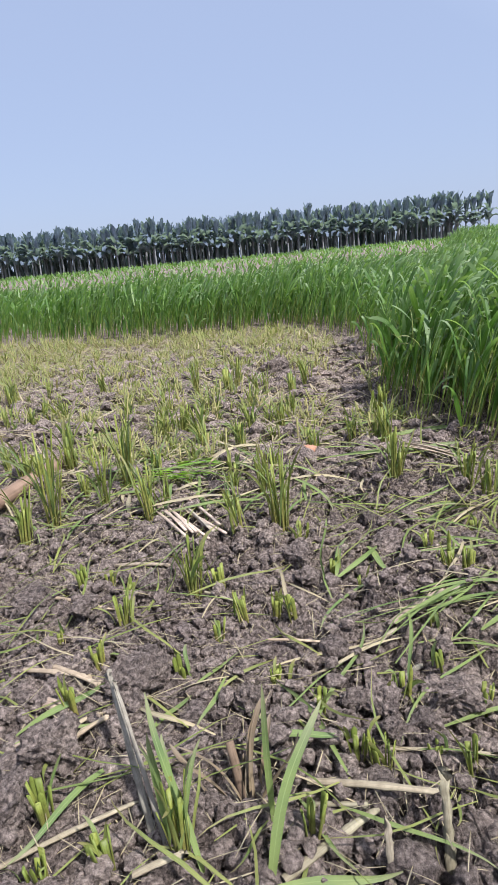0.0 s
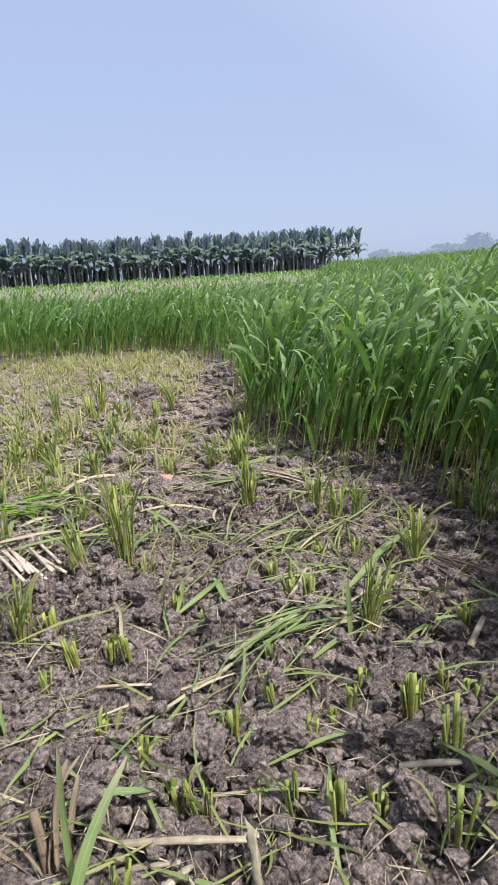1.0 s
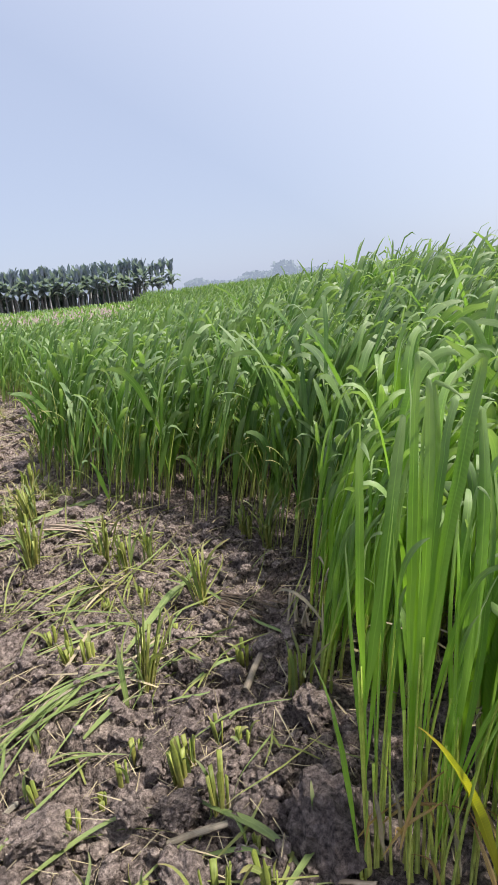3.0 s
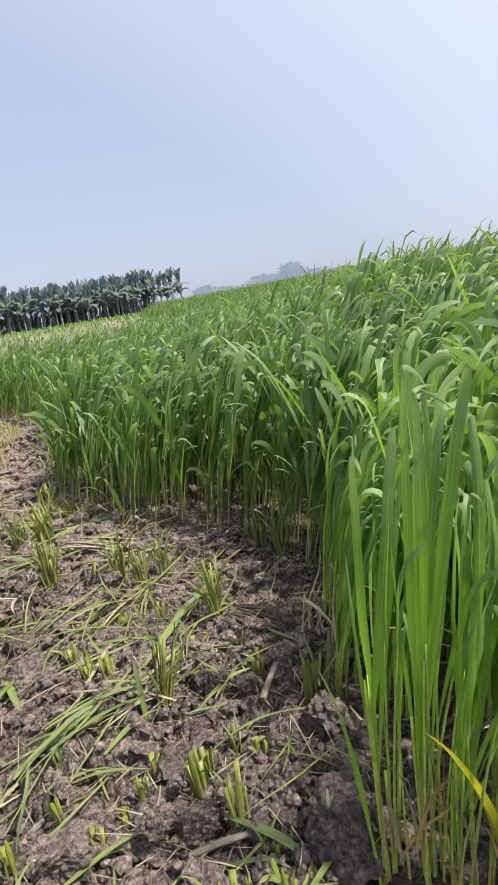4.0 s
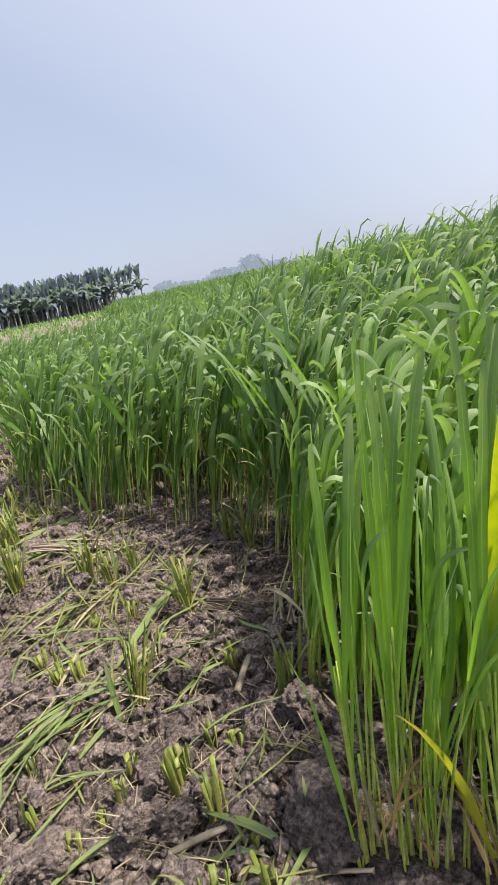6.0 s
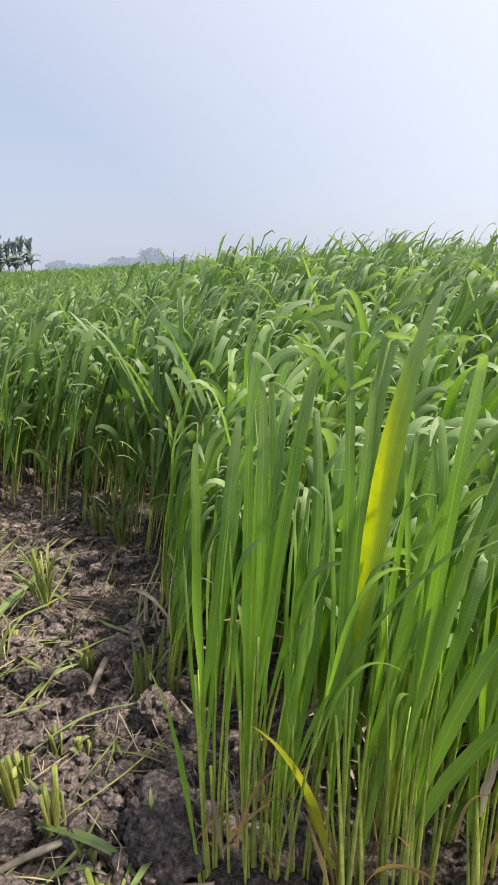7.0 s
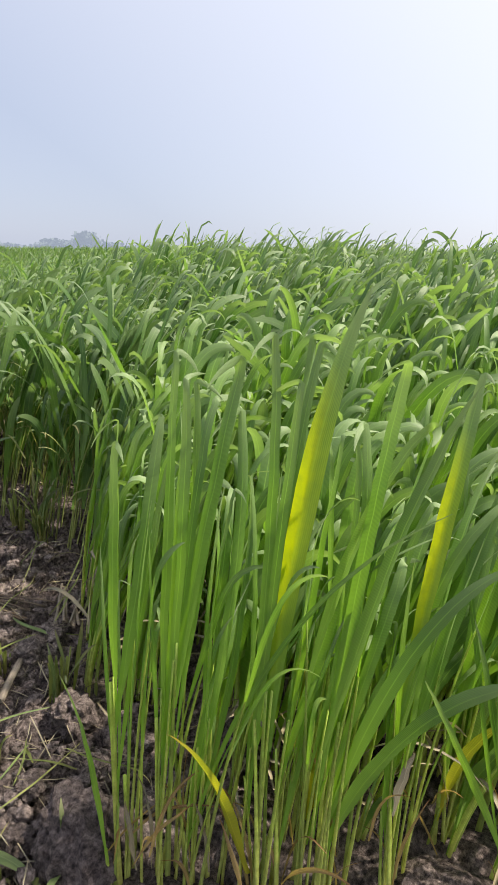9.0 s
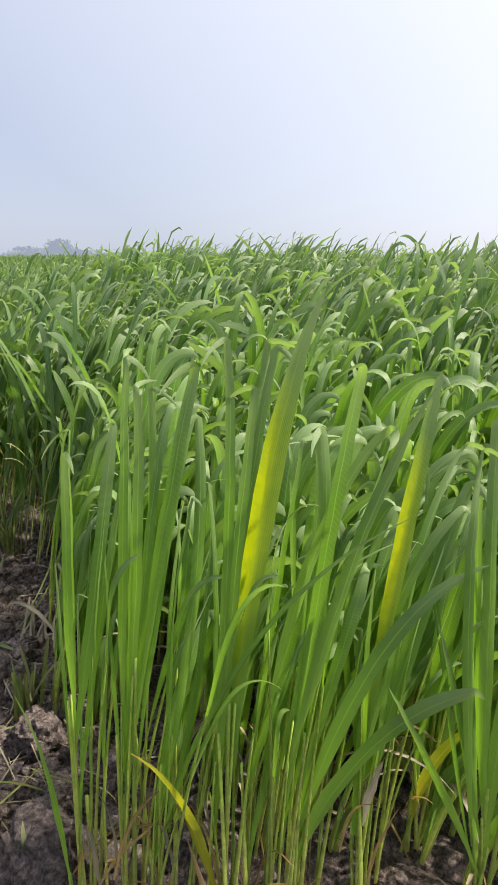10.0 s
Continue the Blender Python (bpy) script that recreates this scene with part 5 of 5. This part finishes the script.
def bamboo_pole():
    ob = thing("bamboo_pole", "old reddish-brown bamboo pole lying on stubble", "pole", None, at=(-1.19, 1.9, float(ground_z(-1.05, 2.3)) + 0.062))
    az = math.atan2(2.774 - 2.298, -0.892 + 1.055)
    v, f, u = tubes((0, 0, 0), az, 1.57, 1.57, 0.98, 0.036, 0.034, 10, 16)
    part("culm", mesh_np("culm", v, f, BAMBOO, u), ob)
    for d in (0.3, 0.68):
        v, f, u = tubes((d * math.cos(az), d * math.sin(az), 0.0), az, 1.57, 1.57, 0.014, 0.0385, 0.0385, 3, 16)
        part("node_ring", mesh_np("node_ring", v, f, BAMBOO, u), ob)


bamboo_pole()


def litter():
    """Straw fibres and dry leaf bits too many to count."""
    x, y = scatter_cut(6500, -1.2, 1.35, 0.35, 3.0)
    x2, y2 = scatter_cut(10500, -3.6, 1.3, 2.4, 8.9)
    keep = ~near_furrow(x2, y2, 0.13)
    x2, y2 = x2[keep], y2[keep]
    x3, y3 = scatter(0.8, 1.9, 0.0, 2.4, 260)
    groups = ((x, y, 0.0007, 0.0028, 0.02, 0.12), (x2, y2, 0.004, 0.012, 0.06, 0.3), (x3, y3, 0.0012, 0.005, 0.03, 0.16))
    out = []
    for gx_, gy_, w0, w1, l0, l1 in groups:
        N = len(gx_)
        P = np.stack((gx_, gy_, ground_z(gx_, gy_) + rng.uniform(0.002, 0.02, N)), -1)
        th = rng.normal(1.5, 0.16, N)
        out.append(ribbons(P, rng.uniform(0, 6.28, N), th, th + rng.normal(0.1, 0.25, N), rng.uniform(l0, l1, N), rng.uniform(w0, w1, N), 5, 1.2, 0.2, 2, rng.normal(0, 0.5, N), 0.8))
    green = []
    for k, (x0, x1, y0, y1) in ((260, (-1.1, 1.2, 0.5, 1.9)), (1000, (-1.6, 1.1, 1.7, 3.4)), (2900, (-3.4, 1.2, 3.2, 8.8))):
        gx_, gy_ = scatter_cut(k, x0, x1, y0, y1)
        ok = ~near_furrow(gx_, gy_, 0.14) & (value_noise(gx_ * 3.1, gy_ * 3.1, 77) > 0.3)
        gx_, gy_ = gx_[ok], gy_[ok]
        N = len(gx_)
        P = np.stack((gx_, gy_, ground_z(gx_, gy_) + rng.uniform(0.004, 0.035, N)), -1)
        th = rng.normal(1.42, 0.16, N)
        green.append(ribbons(P, rng.normal(0.5, 0.8, N) + np.where(rng.random(N) < 0.5, np.pi, 0), th, th + rng.normal(0.25, 0.25, N), rng.uniform(0.08, 0.34, N), rng.uniform(0.003, 0.009, N), 7, 1.2, 0.2, 2, rng.normal(0, 0.8, N), 0.0, 0.0, 0.5))
    v, f, u = joined(green)
    thing("leaf_litter", "fallen green and yellow leaf pieces over the cut ground", "leaves", mesh_np("leaf_litter", v, f, STUBBLE_LEAF, u), kind="stuff")
    v, f, u = joined(out)
    thing("straw_litter", "fine dry straw and leaf bits strewn over the soil", "straw", mesh_np("straw_litter", v, f, DRY_LEAF, u), kind="stuff")


litter()

# ---- banana plantation and far woods ----


def banana_leaf(L, W, az, th0, th1, power, seed):
    v, f, u = ribbons((0, 0, 0), az, th0, th1, L, W, 11, power, 0.35, 3, 0.0, 0.4)
    w = np.random.default_rng(seed).normal(0, 0.035 * L, len(v))
    edge = np.abs(u[:, 0] - 0.5) > 0.4
    v[edge, 2] += w[edge]
    return v, f, u


def banana_plant(at, seed):
    r = np.random.default_rng(seed)
    H = r.uniform(1.85, 2.2)
    ob = thing("banana_plant", "banana plant with a pale trunk and ragged upright leaves", "banana plant", None, "banana plantation", at=at)
    v, f, u = tubes((0, 0, -0.05), r.uniform(0, 6), 0.02, 0.06, H + 0.05, 0.065, 0.05, 5, 7)
    part("trunk", mesh_np("trunk", v, f, HAZED_TRUNK, u), ob)
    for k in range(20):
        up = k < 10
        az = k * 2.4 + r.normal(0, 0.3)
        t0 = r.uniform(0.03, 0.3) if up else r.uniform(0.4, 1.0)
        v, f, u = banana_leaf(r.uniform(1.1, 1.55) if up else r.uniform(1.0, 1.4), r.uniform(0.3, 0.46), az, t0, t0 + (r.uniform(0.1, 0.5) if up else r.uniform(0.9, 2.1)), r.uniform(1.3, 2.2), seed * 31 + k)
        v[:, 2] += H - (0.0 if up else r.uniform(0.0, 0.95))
        part("leaf", mesh_np("leaf", v, f, HAZED_BANANA, u), ob)
    return ob


def plantation():
    r = np.random.default_rng(5)
    kinds = [banana_plant((-30 + 0.4 * k, 52 + 0.1 * k, 0.78), k + 1) for k in range(7)]
    for k in range(84):
        x = -26 + k * 0.6 + r.normal(0, 0.12)
        if x < 23.1:
            m = pose(x, 50.0 + r.normal(0, 0.3), 0.78, 0, 0, r.uniform(0, 360)) @ Matrix.Scale(r.uniform(0.9, 1.06), 4)
            copy_thing(kinds[int(r.integers(7))], m)
    parts, trunks = [], []
    for row in range(6):
        for k in range(86):
            x = -32 + k * 0.66 + row * 0.4 + r.normal(0, 0.2)
            if x > 21.4:
                continue
            y, H = 51.2 + row * 1.4, r.uniform(1.95, 2.35)
            trunks.append(tubes((x, y, 0.73), 0, 0.02, 0.04, H, 0.12, 0.08, 2, 5, cap=False))
            for j in range(13):
                t0 = r.uniform(0.05, 0.4) if j < 3 else r.uniform(0.5, 1.0)
                parts.append(ribbons((x, y, 0.78 + (H if j < 7 else r.uniform(0.45, 0.8) * H)), j * 2.4 + r.normal(0, 0.3), t0, t0 + (0.4 if j < 3 else 1.2 if j < 6 else 1.9), r.uniform(1.0, 1.4), 0.34, 6, 1.6, 0.3, 2))
    for k in range(900):
        parts.append(ribbons((r.uniform(-32, 21.3), r.uniform(53.0, 60.0), 0.78), r.uniform(0, 6.28), r.uniform(0.02, 0.3), r.uniform(0.3, 1.2), r.uniform(0.8, 1.9), r.uniform(0.12, 0.3), 6, 1.6, 0.3, 2))
    v, f, u = joined(parts)
    ob = thing("banana_grove", "dense dark banana grove behind the front rows", "banana plants", mesh_np("banana_grove", v, f, HAZED_BANANA, u), kind="stuff")
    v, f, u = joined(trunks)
    part("trunks", mesh_np("trunks", v, f, HAZED_TRUNK, u), ob, "pale crowded trunks")["kind"] = "stuff"


plantation()


def far_wood(az, width, height, seed, dist=320.0):
    """A clump of broad-leaved trees, hazed by their glow: crowns of many small leaf clumps."""
    r = np.random.default_rng(seed)
    cx, cy = dist * math.sin(radians(az)), dist * math.cos(radians(az))
    V, F, o = [], [], 0
    quad = np.array(((-1, 0, -1), (1, 0, -1), (1, 0, 1), (-1, 0, 1)), dtype=float)
    for k in range(2600):
        a, b = r.uniform(-1, 1), r.random()
        top = height * (1 - abs(a) ** 4) * (0.92 + 0.08 * math.sin(a * 9 + seed))
        z = b ** 0.5 * max(0.5, top)
        s = r.uniform(0.4, 0.9)
        q = quad * s @ np.array(Euler((r.uniform(0, 6), r.uniform(0, 6), r.uniform(0, 6))).to_matrix())
        lat = a * width / 2
        V.append(q + (cx + lat * math.cos(radians(az)), cy - lat * math.sin(radians(az)) + r.normal(0, 3), z))
        F.append(np.arange(4)[None, :] + o)
        o += 4
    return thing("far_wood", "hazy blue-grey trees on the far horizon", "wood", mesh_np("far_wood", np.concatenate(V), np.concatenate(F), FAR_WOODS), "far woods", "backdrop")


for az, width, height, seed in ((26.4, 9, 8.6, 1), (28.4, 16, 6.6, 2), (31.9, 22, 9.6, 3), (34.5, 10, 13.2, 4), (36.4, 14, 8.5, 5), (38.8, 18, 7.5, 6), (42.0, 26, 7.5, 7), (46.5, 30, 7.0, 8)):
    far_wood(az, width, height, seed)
